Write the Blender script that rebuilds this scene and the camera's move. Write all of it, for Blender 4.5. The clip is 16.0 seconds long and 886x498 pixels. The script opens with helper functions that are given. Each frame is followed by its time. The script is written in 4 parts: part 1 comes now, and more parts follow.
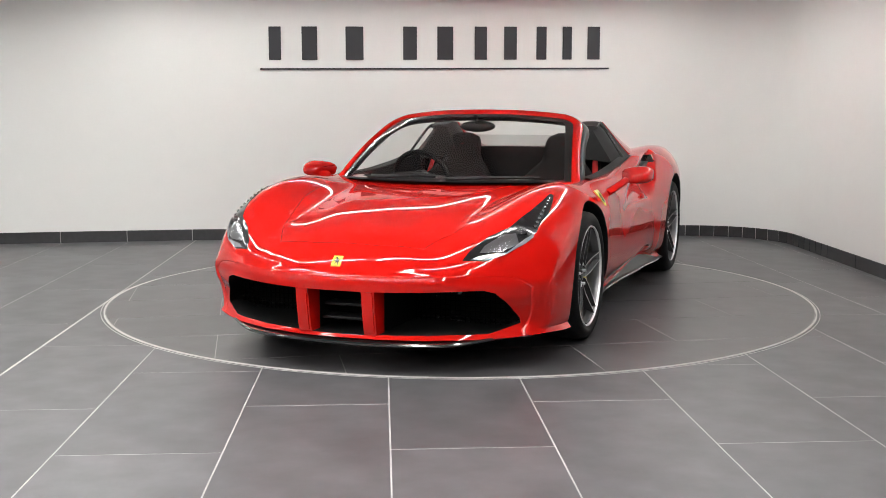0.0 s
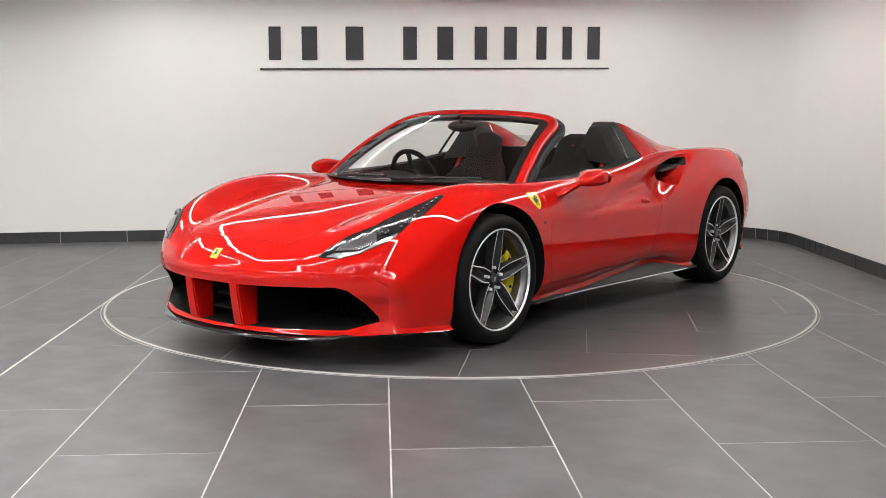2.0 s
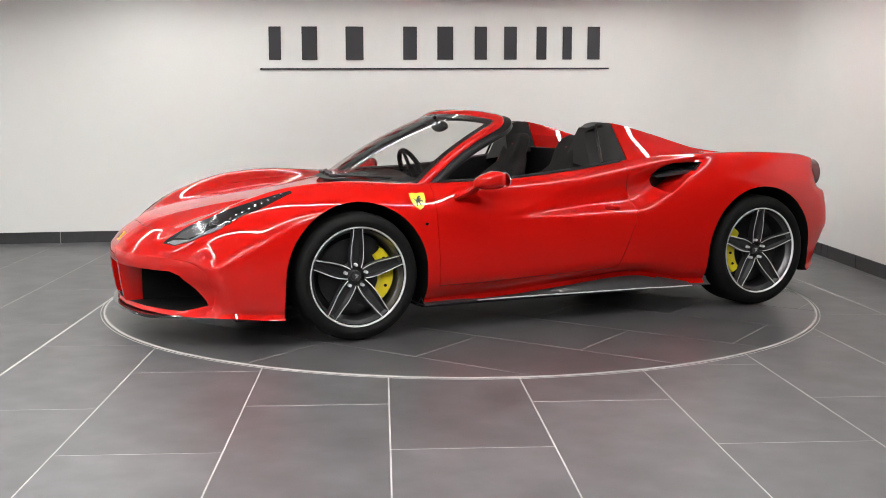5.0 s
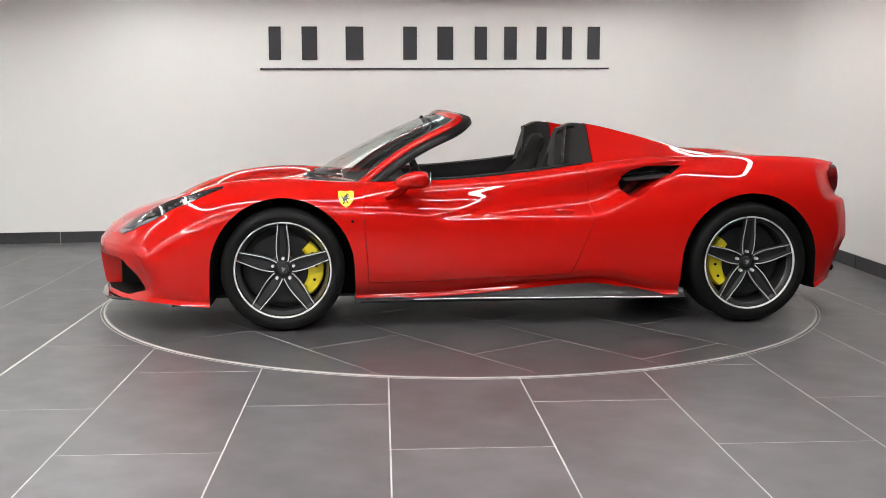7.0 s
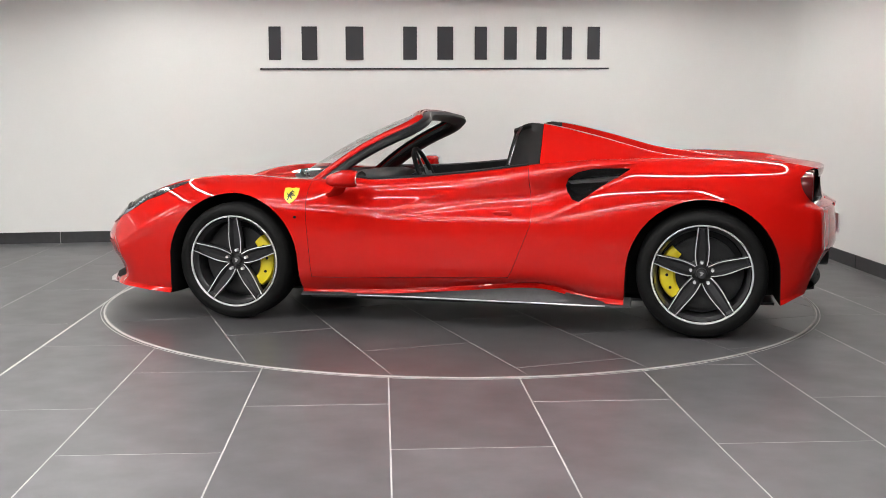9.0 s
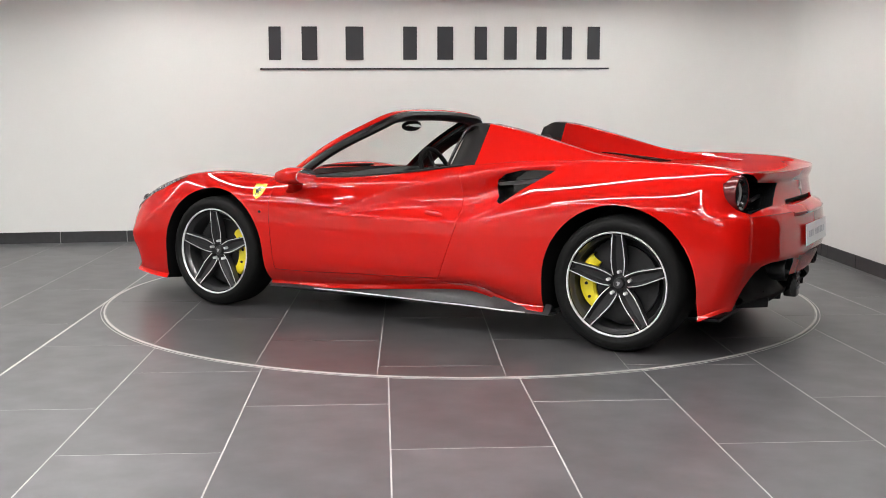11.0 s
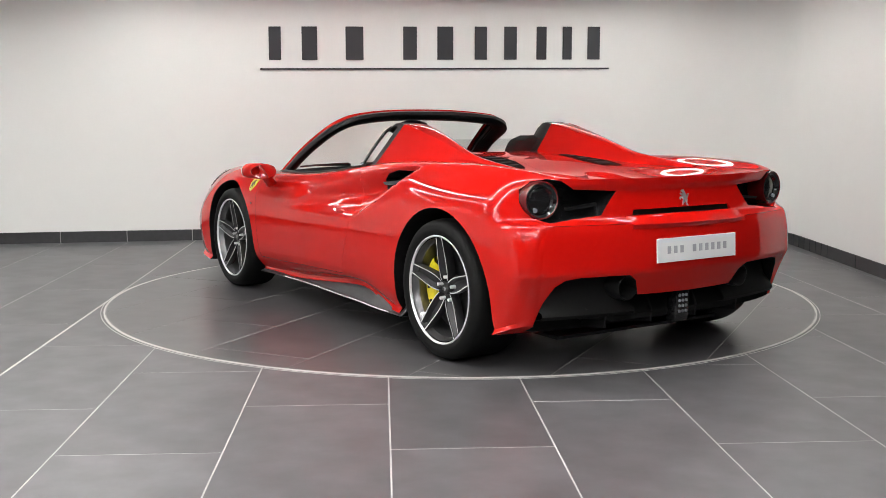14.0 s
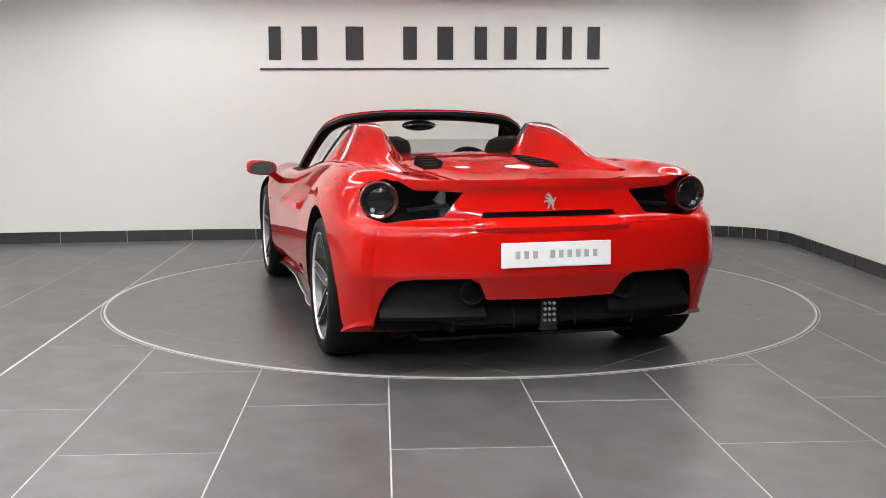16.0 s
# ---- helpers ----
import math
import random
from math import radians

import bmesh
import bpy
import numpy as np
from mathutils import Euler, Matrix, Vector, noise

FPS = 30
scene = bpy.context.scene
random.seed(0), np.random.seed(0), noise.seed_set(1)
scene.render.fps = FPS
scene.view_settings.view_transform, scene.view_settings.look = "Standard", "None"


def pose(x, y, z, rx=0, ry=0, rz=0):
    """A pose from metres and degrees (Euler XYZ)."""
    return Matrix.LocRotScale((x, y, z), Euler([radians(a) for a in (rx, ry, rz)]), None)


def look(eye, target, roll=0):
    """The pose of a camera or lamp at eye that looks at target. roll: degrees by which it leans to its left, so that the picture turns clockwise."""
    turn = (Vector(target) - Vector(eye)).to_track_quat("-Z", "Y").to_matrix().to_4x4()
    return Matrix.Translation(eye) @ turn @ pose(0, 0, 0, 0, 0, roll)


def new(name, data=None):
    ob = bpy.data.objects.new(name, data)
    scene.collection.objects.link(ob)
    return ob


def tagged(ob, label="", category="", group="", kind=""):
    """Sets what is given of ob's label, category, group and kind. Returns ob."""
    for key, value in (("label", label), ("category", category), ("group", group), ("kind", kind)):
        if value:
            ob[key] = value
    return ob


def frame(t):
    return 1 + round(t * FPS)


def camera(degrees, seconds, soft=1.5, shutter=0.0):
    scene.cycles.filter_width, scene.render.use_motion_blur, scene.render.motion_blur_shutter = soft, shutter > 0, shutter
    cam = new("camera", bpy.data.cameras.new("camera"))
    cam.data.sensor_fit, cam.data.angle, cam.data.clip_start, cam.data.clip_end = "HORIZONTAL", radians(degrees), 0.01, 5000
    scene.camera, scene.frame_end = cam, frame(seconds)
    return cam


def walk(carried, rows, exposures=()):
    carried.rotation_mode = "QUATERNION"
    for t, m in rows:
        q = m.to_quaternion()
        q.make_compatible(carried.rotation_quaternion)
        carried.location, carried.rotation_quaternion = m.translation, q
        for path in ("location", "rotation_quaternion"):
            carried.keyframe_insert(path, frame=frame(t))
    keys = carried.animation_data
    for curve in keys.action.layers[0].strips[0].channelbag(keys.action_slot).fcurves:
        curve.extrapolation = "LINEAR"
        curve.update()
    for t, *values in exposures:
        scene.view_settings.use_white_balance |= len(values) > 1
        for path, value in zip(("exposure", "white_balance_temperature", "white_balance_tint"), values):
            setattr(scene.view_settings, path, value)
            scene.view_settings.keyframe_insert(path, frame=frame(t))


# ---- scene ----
from mathutils.bvhtree import BVHTree

# camera: it stands still on a tripod in front of the turntable
YAW, PITCH = -0.01505, 0.12864
EYE = (0.0, -6.975, 1.202)
AIM = (EYE[0] + math.sin(YAW) * math.cos(PITCH), EYE[1] + math.cos(YAW) * math.cos(PITCH), EYE[2] - math.sin(PITCH))
cam = camera(45.62, 16.0, soft=0.8)
walk(cam, [(0.0, look(EYE, AIM)), (16.0, look(EYE, AIM))], exposures=[(0.0, 0.0), (16.0, 0.0)])

# light: LED strips set in the showroom's ceiling, some added out of view, dim grey beyond
world = bpy.data.worlds.new("showroom_world")
scene.world = world
world.use_nodes = True
world.node_tree.nodes["Background"].inputs[0].default_value = (0.8, 0.8, 0.8, 1)
world.node_tree.nodes["Background"].inputs[1].default_value = 0.02
CEILING = 2.47
STRIP_POWER = 61.0


# ---- materials ----
def material(name, color, rough=0.5, metal=0.0, coat=0.0, grain=0.0, scale=30.0, bump=0.0, spread=0.0, coat_rough=0.03, spec=0.5, sheen=0.0):
    m = bpy.data.materials.new(name)
    m.use_nodes = True
    nt = m.node_tree
    b = nt.nodes["Principled BSDF"]
    b.inputs["Base Color"].default_value = (*color, 1)
    b.inputs["Roughness"].default_value = rough
    b.inputs["Metallic"].default_value = metal
    b.inputs["Coat Weight"].default_value = coat
    b.inputs["Coat Roughness"].default_value = coat_rough
    b.inputs["Specular IOR Level"].default_value = spec
    b.inputs["Sheen Weight"].default_value = sheen
    if grain or bump:
        co = nt.nodes.new("ShaderNodeTexCoord")
        fine = nt.nodes.new("ShaderNodeTexNoise")
        fine.inputs["Scale"].default_value = scale
        fine.inputs["Detail"].default_value = 6
        nt.links.new(co.outputs["Object"], fine.inputs["Vector"])
        wide = nt.nodes.new("ShaderNodeTexNoise")
        wide.inputs["Scale"].default_value = scale * 0.11
        wide.inputs["Detail"].default_value = 3
        nt.links.new(co.outputs["Object"], wide.inputs["Vector"])
        both = nt.nodes.new("ShaderNodeMath")
        both.operation = "ADD"
        nt.links.new(fine.outputs["Fac"], both.inputs[0])
        nt.links.new(wide.outputs["Fac"], both.inputs[1])
        span = nt.nodes.new("ShaderNodeMapRange")
        span.inputs["From Min"].default_value, span.inputs["From Max"].default_value = 0.6, 1.4
        span.inputs["To Min"].default_value, span.inputs["To Max"].default_value = 1 - grain, 1 + grain
        nt.links.new(both.outputs[0], span.inputs["Value"])
        value = span.outputs[0]
        if spread:
            info = nt.nodes.new("ShaderNodeObjectInfo")
            own = nt.nodes.new("ShaderNodeMapRange")
            own.inputs["To Min"].default_value, own.inputs["To Max"].default_value = 1 - spread, 1 + spread
            nt.links.new(info.outputs["Random"], own.inputs["Value"])
            mul = nt.nodes.new("ShaderNodeMath")
            mul.operation = "MULTIPLY"
            nt.links.new(value, mul.inputs[0])
            nt.links.new(own.outputs[0], mul.inputs[1])
            value = mul.outputs[0]
        tint = nt.nodes.new("ShaderNodeVectorMath")
        tint.operation = "SCALE"
        tint.inputs[0].default_value = color
        nt.links.new(value, tint.inputs["Scale"])
        nt.links.new(tint.outputs[0], b.inputs["Base Color"])
        if bump:
            bp = nt.nodes.new("ShaderNodeBump")
            bp.inputs["Strength"].default_value = bump
            bp.inputs["Distance"].default_value = 0.004
            nt.links.new(fine.outputs["Fac"], bp.inputs["Height"])
            nt.links.new(bp.outputs[0], b.inputs["Normal"])
    return m


def glow(name, color, strength):
    m = bpy.data.materials.new(name)
    m.use_nodes = True
    b = m.node_tree.nodes["Principled BSDF"]
    b.inputs["Base Color"].default_value = (0.8, 0.8, 0.8, 1)
    b.inputs["Emission Color"].default_value = (*color, 1)
    b.inputs["Emission Strength"].default_value = strength
    return m


def clear_glass(name, tint=(0.92, 0.96, 0.94), mixing=0.9):
    """A thin pane: it lets light straight through and mirrors by its Fresnel gloss."""
    m = bpy.data.materials.new(name)
    m.use_nodes = True
    nt = m.node_tree
    nt.nodes.clear()
    out = nt.nodes.new("ShaderNodeOutputMaterial")
    mix = nt.nodes.new("ShaderNodeMixShader")
    clear = nt.nodes.new("ShaderNodeBsdfTransparent")
    clear.inputs[0].default_value = (*tint, 1)
    gloss = nt.nodes.new("ShaderNodeBsdfGlossy")
    gloss.inputs["Roughness"].default_value = 0.01
    facing = nt.nodes.new("ShaderNodeLayerWeight")
    facing.inputs["Blend"].default_value = 0.5
    power = nt.nodes.new("ShaderNodeMath")
    power.operation, power.inputs[1].default_value = "POWER", 5.0
    nt.links.new(facing.outputs["Facing"], power.inputs[0])
    span = nt.nodes.new("ShaderNodeMapRange")
    span.inputs["To Min"].default_value, span.inputs["To Max"].default_value = 0.045, 0.6
    nt.links.new(power.outputs[0], span.inputs["Value"])
    nt.links.new(span.outputs[0], mix.inputs[0])
    nt.links.new(clear.outputs[0], mix.inputs[1])
    nt.links.new(gloss.outputs[0], mix.inputs[2])
    nt.links.new(mix.outputs[0], out.inputs[0])
    return m


PAINT = material("red_paint", (0.53, 0.0065, 0.004), 0.45, coat=1.0, coat_rough=0.01, grain=0.02, scale=900, spec=0.0)
WALL = material("white_wall_paint", (0.79, 0.79, 0.77), 0.7, grain=0.012, scale=60, bump=0.04)
# for the walls out of view: dark, so that the car mirrors little white
DARKWALL = material("dark_unseen_wall", (0.06, 0.06, 0.061), 0.7, grain=0.012, scale=60, bump=0.04)
CEIL = material("ceiling_paint", (0.66, 0.655, 0.65), 0.8, grain=0.012, scale=40)
TILE = material("slate_grey_tile", (0.088, 0.0865, 0.092), 0.40, grain=0.46, scale=5, bump=0.08, spread=0.10)
# the floor's slate again, its colour darkened for the shade round the car
SHADED_DISC_TILE = material("shaded_turntable_slate", (0.064, 0.062, 0.065), 0.30, grain=0.46, scale=5, bump=0.08, spread=0.10)
GROUT = material("light_grout", (0.42, 0.415, 0.405), 0.8, grain=0.2, scale=60)
SKIRT = material("black_tile_skirting", (0.035, 0.035, 0.037), 0.35, grain=0.25, scale=25, spread=0.15)
STEEL = material("brushed_steel_trim", (0.62, 0.61, 0.59), 0.5, metal=0.35, grain=0.08, scale=80)
SIGN = material("black_sign_vinyl", (0.03, 0.03, 0.035), 0.45)
LEDSTRIP = glow("led_strip", (1.0, 0.992, 0.968), STRIP_POWER)
BLACK = material("satin_black_trim", (0.008, 0.008, 0.0085), 0.42, grain=0.1, scale=90, spec=0.3)
GLOSSBLACK = material("gloss_black_trim", (0.012, 0.012, 0.013), 0.12, coat=0.6)
GRILLE = material("black_grille_mesh", (0.003, 0.003, 0.003), 0.85, grain=0.1, scale=90, spec=0.05)
LINER = material("black_arch_liner", (0.005, 0.005, 0.005), 0.7, grain=0.2, scale=60, spec=0.2)
RUBBER = material("tyre_rubber", (0.007, 0.007, 0.007), 0.6, grain=0.15, scale=120, spec=0.14)
RIM = material("graphite_rim", (0.19, 0.19, 0.195), 0.32, metal=0.85, coat=0.4)
POLISH = material("diamond_cut_rim_face", (0.90, 0.90, 0.91), 0.26, metal=0.35, coat=0.4)
SPOKEWEB = material("dark_spoke_pocket", (0.035, 0.035, 0.037), 0.4, metal=0.4)
YELLOW = material("yellow_caliper_paint", (0.86, 0.70, 0.02), 0.35, coat=0.5)
DISCMAT = material("carbon_brake_disc", (0.018, 0.018, 0.019), 0.5, metal=0.3, grain=0.2, scale=60)
LEATHER = material("black_leather", (0.0085, 0.008, 0.0085), 0.6, grain=0.2, scale=140, bump=0.2, spec=0.15)
HOOP = material("dark_brown_grey_leather", (0.010, 0.0095, 0.0094), 0.55, grain=0.2, scale=140, bump=0.2, spec=0.3)
ALCANTARA = material("charcoal_suede", (0.024, 0.0225, 0.0225), 0.9, grain=0.2, scale=200, spec=0.12)
CARBON = material("grey_carbon_trim", (0.032, 0.032, 0.034), 0.42, coat=0.15, grain=0.3, scale=260)
CHROME = material("bright_chrome", (0.62, 0.62, 0.62), 0.25, metal=0.6, coat=0.5)
SILVERLAMP = material("lamp_reflector_silver", (0.20, 0.205, 0.215), 0.2, metal=0.9, coat=1.0)
DARKLAMP = material("smoked_lamp", (0.012, 0.012, 0.013), 0.12, coat=0.5, spec=0.3)
REDLAMP = material("deep_red_lamp", (0.10, 0.003, 0.004), 0.25, coat=0.4)
LED = material("white_led_lens", (0.22, 0.23, 0.25), 0.15, coat=1.0)
BADGE = material("badge_yellow", (0.80, 0.66, 0.05), 0.3, coat=0.8)
BADGEBLACK = material("badge_black", (0.02, 0.02, 0.02), 0.3)
PLATE = material("white_plate", (0.88, 0.89, 0.90), 0.4, coat=0.5)
PLATEGREY = material("plate_grey_print", (0.42, 0.43, 0.47), 0.4)
REDCLOTH = material("red_stitching", (0.5, 0.015, 0.015), 0.7)
GLASS = clear_glass("windscreen_glass")
SMOKE = clear_glass("smoked_deflector_glass", (0.75, 0.77, 0.77))
MIRROR = material("mirror_glass", (0.8, 0.82, 0.84), 0.02, metal=1.0)


# ---- mesh helpers ----
def mesh_object(name, bm, mats, parent=None, label="", smooth=30):
    me = bpy.data.meshes.new(name)
    bm.normal_update()
    bm.to_mesh(me)
    bm.free()
    return from_mesh(name, me, mats, parent, label, smooth)


def from_mesh(name, me, mats, parent=None, label="", smooth=30):
    mats = mats if isinstance(mats, (list, tuple)) else [mats]
    if not len(me.materials):
        for m in mats:
            me.materials.append(m)
    if smooth:
        for p in me.polygons:
            p.use_smooth = True
        me.set_sharp_from_angle(angle=radians(smooth))
    ob = new(name, me)
    ob.parent = parent
    if label:
        ob["label"] = label
    return ob


def part(name, bm, mat, parent, label="", smooth=30):
    return mesh_object(name, bm, mat, parent, label, smooth)


def empty(name, m=None):
    ob = new(name)
    ob.empty_display_size = 0.1
    if m is not None:
        ob.matrix_basis = m
    return ob


def add_box(bm, lo, hi, bevel=0.0, m=None, segments=2):
    r = bmesh.ops.create_cube(bm, size=1.0)
    v = r["verts"]
    for a in v:
        a.co = Vector([(lo[i] + hi[i]) / 2 + a.co[i] * (hi[i] - lo[i]) for i in range(3)])
    if bevel:
        e = list({x for a in v for x in a.link_edges})
        r2 = bmesh.ops.bevel(bm, geom=e, offset=bevel, segments=segments, affect="EDGES", profile=0.5)
        v = list({x for f in r2["faces"] for x in f.verts} | {x for x in v if x.is_valid})
    if m is not None:
        bmesh.ops.transform(bm, matrix=m, verts=[x for x in v if x.is_valid])
    return v


def add_cyl(bm, r1, r2, depth, m, seg=32, caps=True):
    r = bmesh.ops.create_cone(bm, cap_ends=caps, segments=seg, radius1=r1, radius2=r2, depth=depth, matrix=m)
    return r["verts"]


def add_prism(bm, poly, lo, hi, axis):
    """A prism over a polygon of pairs, from lo to hi along the axis; pairs are the two other axes in order."""
    def at(p, h):
        c = list(p)
        c.insert(axis, h)
        return c
    a = [bm.verts.new(at(p, lo)) for p in poly]
    b = [bm.verts.new(at(p, hi)) for p in poly]
    fs = [bm.faces.new(a[::-1]), bm.faces.new(b)]
    n = len(poly)
    for i in range(n):
        fs.append(bm.faces.new((a[i], a[(i + 1) % n], b[(i + 1) % n], b[i])))
    bmesh.ops.recalc_face_normals(bm, faces=fs)
    return a + b


def revolve(bm, profile, seg=64, axis="y"):
    """Turns (radius, height) pairs round the y axis."""
    rings = []
    for r, h in profile:
        rings.append([bm.verts.new((r * math.cos(2 * math.pi * k / seg), h, r * math.sin(2 * math.pi * k / seg))) for k in range(seg)])
    fs = []
    for a, b in zip(rings, rings[1:]):
        for k in range(seg):
            fs.append(bm.faces.new((a[k], a[(k + 1) % seg], b[(k + 1) % seg], b[k])))
    return rings, fs


def tube(bm, pts, radius, seg=10, closed=False, flat=1.0):
    """A rounded bar through the points."""
    pts = [Vector(p) for p in pts]
    n = len(pts)
    rings = []
    for i, p in enumerate(pts):
        a = pts[i - 1] if i or closed else p
        b = pts[(i + 1) % n] if i < n - 1 or closed else p
        d = (b - a).normalized()
        side = d.cross(Vector((0, 0, 1)))
        side = side.normalized() if side.length > 1e-4 else Vector((1, 0, 0))
        up = side.cross(d)
        r = radius[i] if isinstance(radius, (list, tuple)) else radius
        rings.append([bm.verts.new(p + side * math.cos(t) * r + up * math.sin(t) * r * flat) for t in [2 * math.pi * k / seg for k in range(seg)]])
    fs = []
    for i in range(n if closed else n - 1):
        a, b = rings[i], rings[(i + 1) % n]
        for k in range(seg):
            fs.append(bm.faces.new((a[k], a[(k + 1) % seg], b[(k + 1) % seg], b[k])))
    if not closed:
        fs.append(bm.faces.new(rings[0][::-1]))
        fs.append(bm.faces.new(rings[-1]))
    bmesh.ops.recalc_face_normals(bm, faces=fs)


def lattice(bm, rows, closed_u=False):
    """Quads over a grid of places."""
    vs = [[bm.verts.new(p) for p in row] for row in rows]
    fs = []
    for a, b in zip(vs, vs[1:]):
        m = len(a)
        for k in range(m if closed_u else m - 1):
            fs.append(bm.faces.new((a[k], a[(k + 1) % m], b[(k + 1) % m], b[k])))
    return vs, fs


def thicken(bm, d):
    """Gives an open sheet a thickness, inwards."""
    bm.normal_update()
    bmesh.ops.solidify(bm, geom=bm.faces[:], thickness=d)


def smooth_step(a, b, x):
    t = min(1.0, max(0.0, (x - a) / (b - a)))
    return t * t * (3 - 2 * t)


def curve(keys, values, x):
    """A monotone cubic through the keys (which rise)."""
    n = len(keys)
    x = min(max(x, keys[0]), keys[-1])
    i = max(0, min(n - 2, next((k for k in range(n - 1) if x <= keys[k + 1]), n - 2)))
    h = [keys[k + 1] - keys[k] for k in range(n - 1)]
    s = [(values[k + 1] - values[k]) / h[k] for k in range(n - 1)]

    def slope(k):
        if k == 0:
            return s[0]
        if k == n - 1:
            return s[-1]
        if s[k - 1] * s[k] <= 0:
            return 0.0
        w1, w2 = 2 * h[k] + h[k - 1], h[k] + 2 * h[k - 1]
        return (w1 + w2) / (w1 / s[k - 1] + w2 / s[k])
    t = (x - keys[i]) / h[i]
    return ((2 * t**3 - 3 * t**2 + 1) * values[i] + (t**3 - 2 * t**2 + t) * h[i] * slope(i)
            + (-2 * t**3 + 3 * t**2) * values[i + 1] + (t**3 - t**2) * h[i] * slope(i + 1))


# ---- the showroom ----
TURN = radians(4.2)
E1, E2 = Vector((math.cos(TURN), math.sin(TURN), 0)), Vector((-math.sin(TURN), math.cos(TURN), 0))
RING = 2.272


def wall_line():
    """The plan of the walls' inner face: a long back wall with a slight bend, a rounded corner and a side wall."""
    pts = [(-7.5, 2.02), (-4.24, 2.64), (-2.54, 2.97), (1.75, 3.40)]
    c, r = Vector((2.28, 2.62)), 0.80
    for k in range(13):
        a = radians(96 - k * 8.2)
        pts.append((c.x + r * math.cos(a), c.y + r * math.sin(a)))
    pts += [(3.12, 0.6), (3.17, -0.9), (3.20, -1.05), (3.30, -1.12)]
    return [Vector((x, y, 0)) for x, y in pts]


def normals_of(line):
    out = []
    for i in range(len(line)):
        d = (line[min(i + 1, len(line) - 1)] - line[max(i - 1, 0)]).normalized()
        out.append(Vector((d.y, -d.x, 0)))
    return out


def build_room():
    line = wall_line()
    nor = normals_of(line)
    bm = bmesh.new()
    rows = [[p - n * t + Vector((0, 0, z)) for p, n in zip(line, nor)] for t, z in ((0, -0.05), (0, 2.7), (0.15, 2.7), (0.15, -0.05))]
    lattice(bm, rows + [rows[0]])
    bmesh.ops.recalc_face_normals(bm, faces=bm.faces[:])
    tagged(mesh_object("wall_back", bm, WALL), "white painted showroom wall with a rounded corner", "wall", kind="structure")
    bm = bmesh.new()
    add_box(bm, (-7.8, -9.7, -0.05), (-7.55, 2.3, 2.7))
    tagged(mesh_object("wall_side", bm, WALL, smooth=0), "plain white painted showroom wall", "wall", kind="structure")
    # three dark walls added out of view to keep the car's reflections deep
    bm = bmesh.new()
    add_box(bm, (-7.8, -9.95, -0.05), (6.9, -9.7, 2.7))
    tagged(mesh_object("wall_front", bm, DARKWALL, smooth=0), "plain dark wall out of view, added to darken reflections", "wall", kind="structure")
    bm = bmesh.new()
    add_box(bm, (6.6, -9.7, -0.05), (6.85, -1.0, 2.7))
    tagged(mesh_object("wall_far_side", bm, DARKWALL, smooth=0), "plain dark wall out of view, added to darken reflections", "wall", kind="structure")
    bm = bmesh.new()
    add_box(bm, (3.303, -1.12, -0.05), (6.6, -0.97, 2.7))
    tagged(mesh_object("wall_return", bm, DARKWALL, smooth=0), "plain dark wall out of view, added to darken reflections", "wall", kind="structure")
    bm = bmesh.new()
    add_box(bm, (-7.9, -10.0, CEILING), (7.0, 3.9, CEILING + 0.15))
    tagged(mesh_object("ceiling", bm, CEIL, smooth=0), "white painted flat ceiling with set-in light strips", "ceiling", kind="structure")

    # the floor's bed is the pale grout; the slates lie on it
    bm = bmesh.new()
    add_box(bm, (-7.9, -10.0, -0.12), (7.0, 3.9, -0.0046))
    floor = tagged(mesh_object("floor", bm, GROUT, smooth=0), "dark grey slate tile floor with pale joints", "floor", kind="structure")
    shared = {}

    def slab(w, l):
        key = (round(w, 4), round(l, 4))
        if key not in shared:
            b = bmesh.new()
            add_box(b, (0, 0, -0.012), (w, l, -0.004))
            top = [e for e in b.edges if all(v.co.z > -0.006 for v in e.verts)]
            bmesh.ops.bevel(b, geom=top, offset=0.0008, segments=1, affect="EDGES")
            me = bpy.data.meshes.new("tile")
            b.to_mesh(me)
            b.free()
            me.materials.append(TILE)
            shared[key] = me
        return shared[key]
    gap = 0.0057
    for i in range(-12, 13):
        a = -0.486 + 0.6 * i
        wide = 0.010 if i == -3 else gap / 2
        b0 = -3.272 + (0.6 if i % 2 else 0.0)
        for j in range(-7, 7):
            b = b0 + 1.2 * j
            c = E1 * (a + 0.3) + E2 * (b + 0.6)
            if c.x > 6.9 or c.x < -8.0 or c.y > 4.0 or c.y < -10.3 or (c.x > 4.0 and c.y > -0.9):
                continue
            if Vector((c.x, c.y, 0)).length < RING - 0.85:
                continue
            ob = new("tile", slab(0.6 - gap / 2 - wide, 1.2 - gap))
            ob.parent = floor
            ob.matrix_basis = Matrix.Translation(E1 * (a + wide) + E2 * (b + gap / 2)) @ Matrix.Rotation(TURN, 4, "Z")

    # skirting of black tiles along the wall's foot
    bm = bmesh.new()
    rows = [[p + n * t + Vector((0, 0, z)) for p, n in zip(line, nor)] for t, z in ((0.0, -0.01), (0.006, -0.01), (0.006, 0.098), (0.0, 0.098))]
    lattice(bm, rows)
    bmesh.ops.recalc_face_normals(bm, faces=bm.faces[:])
    base = tagged(mesh_object("baseboard", bm, GROUT), "black tile skirting along the wall", "skirting", kind="structure")
    dist = [0.0]
    for a, b in zip(line, line[1:]):
        dist.append(dist[-1] + (b - a).length)

    def along(s):
        for k in range(len(line) - 1):
            if s <= dist[k + 1] or k == len(line) - 2:
                f = (s - dist[k]) / (dist[k + 1] - dist[k])
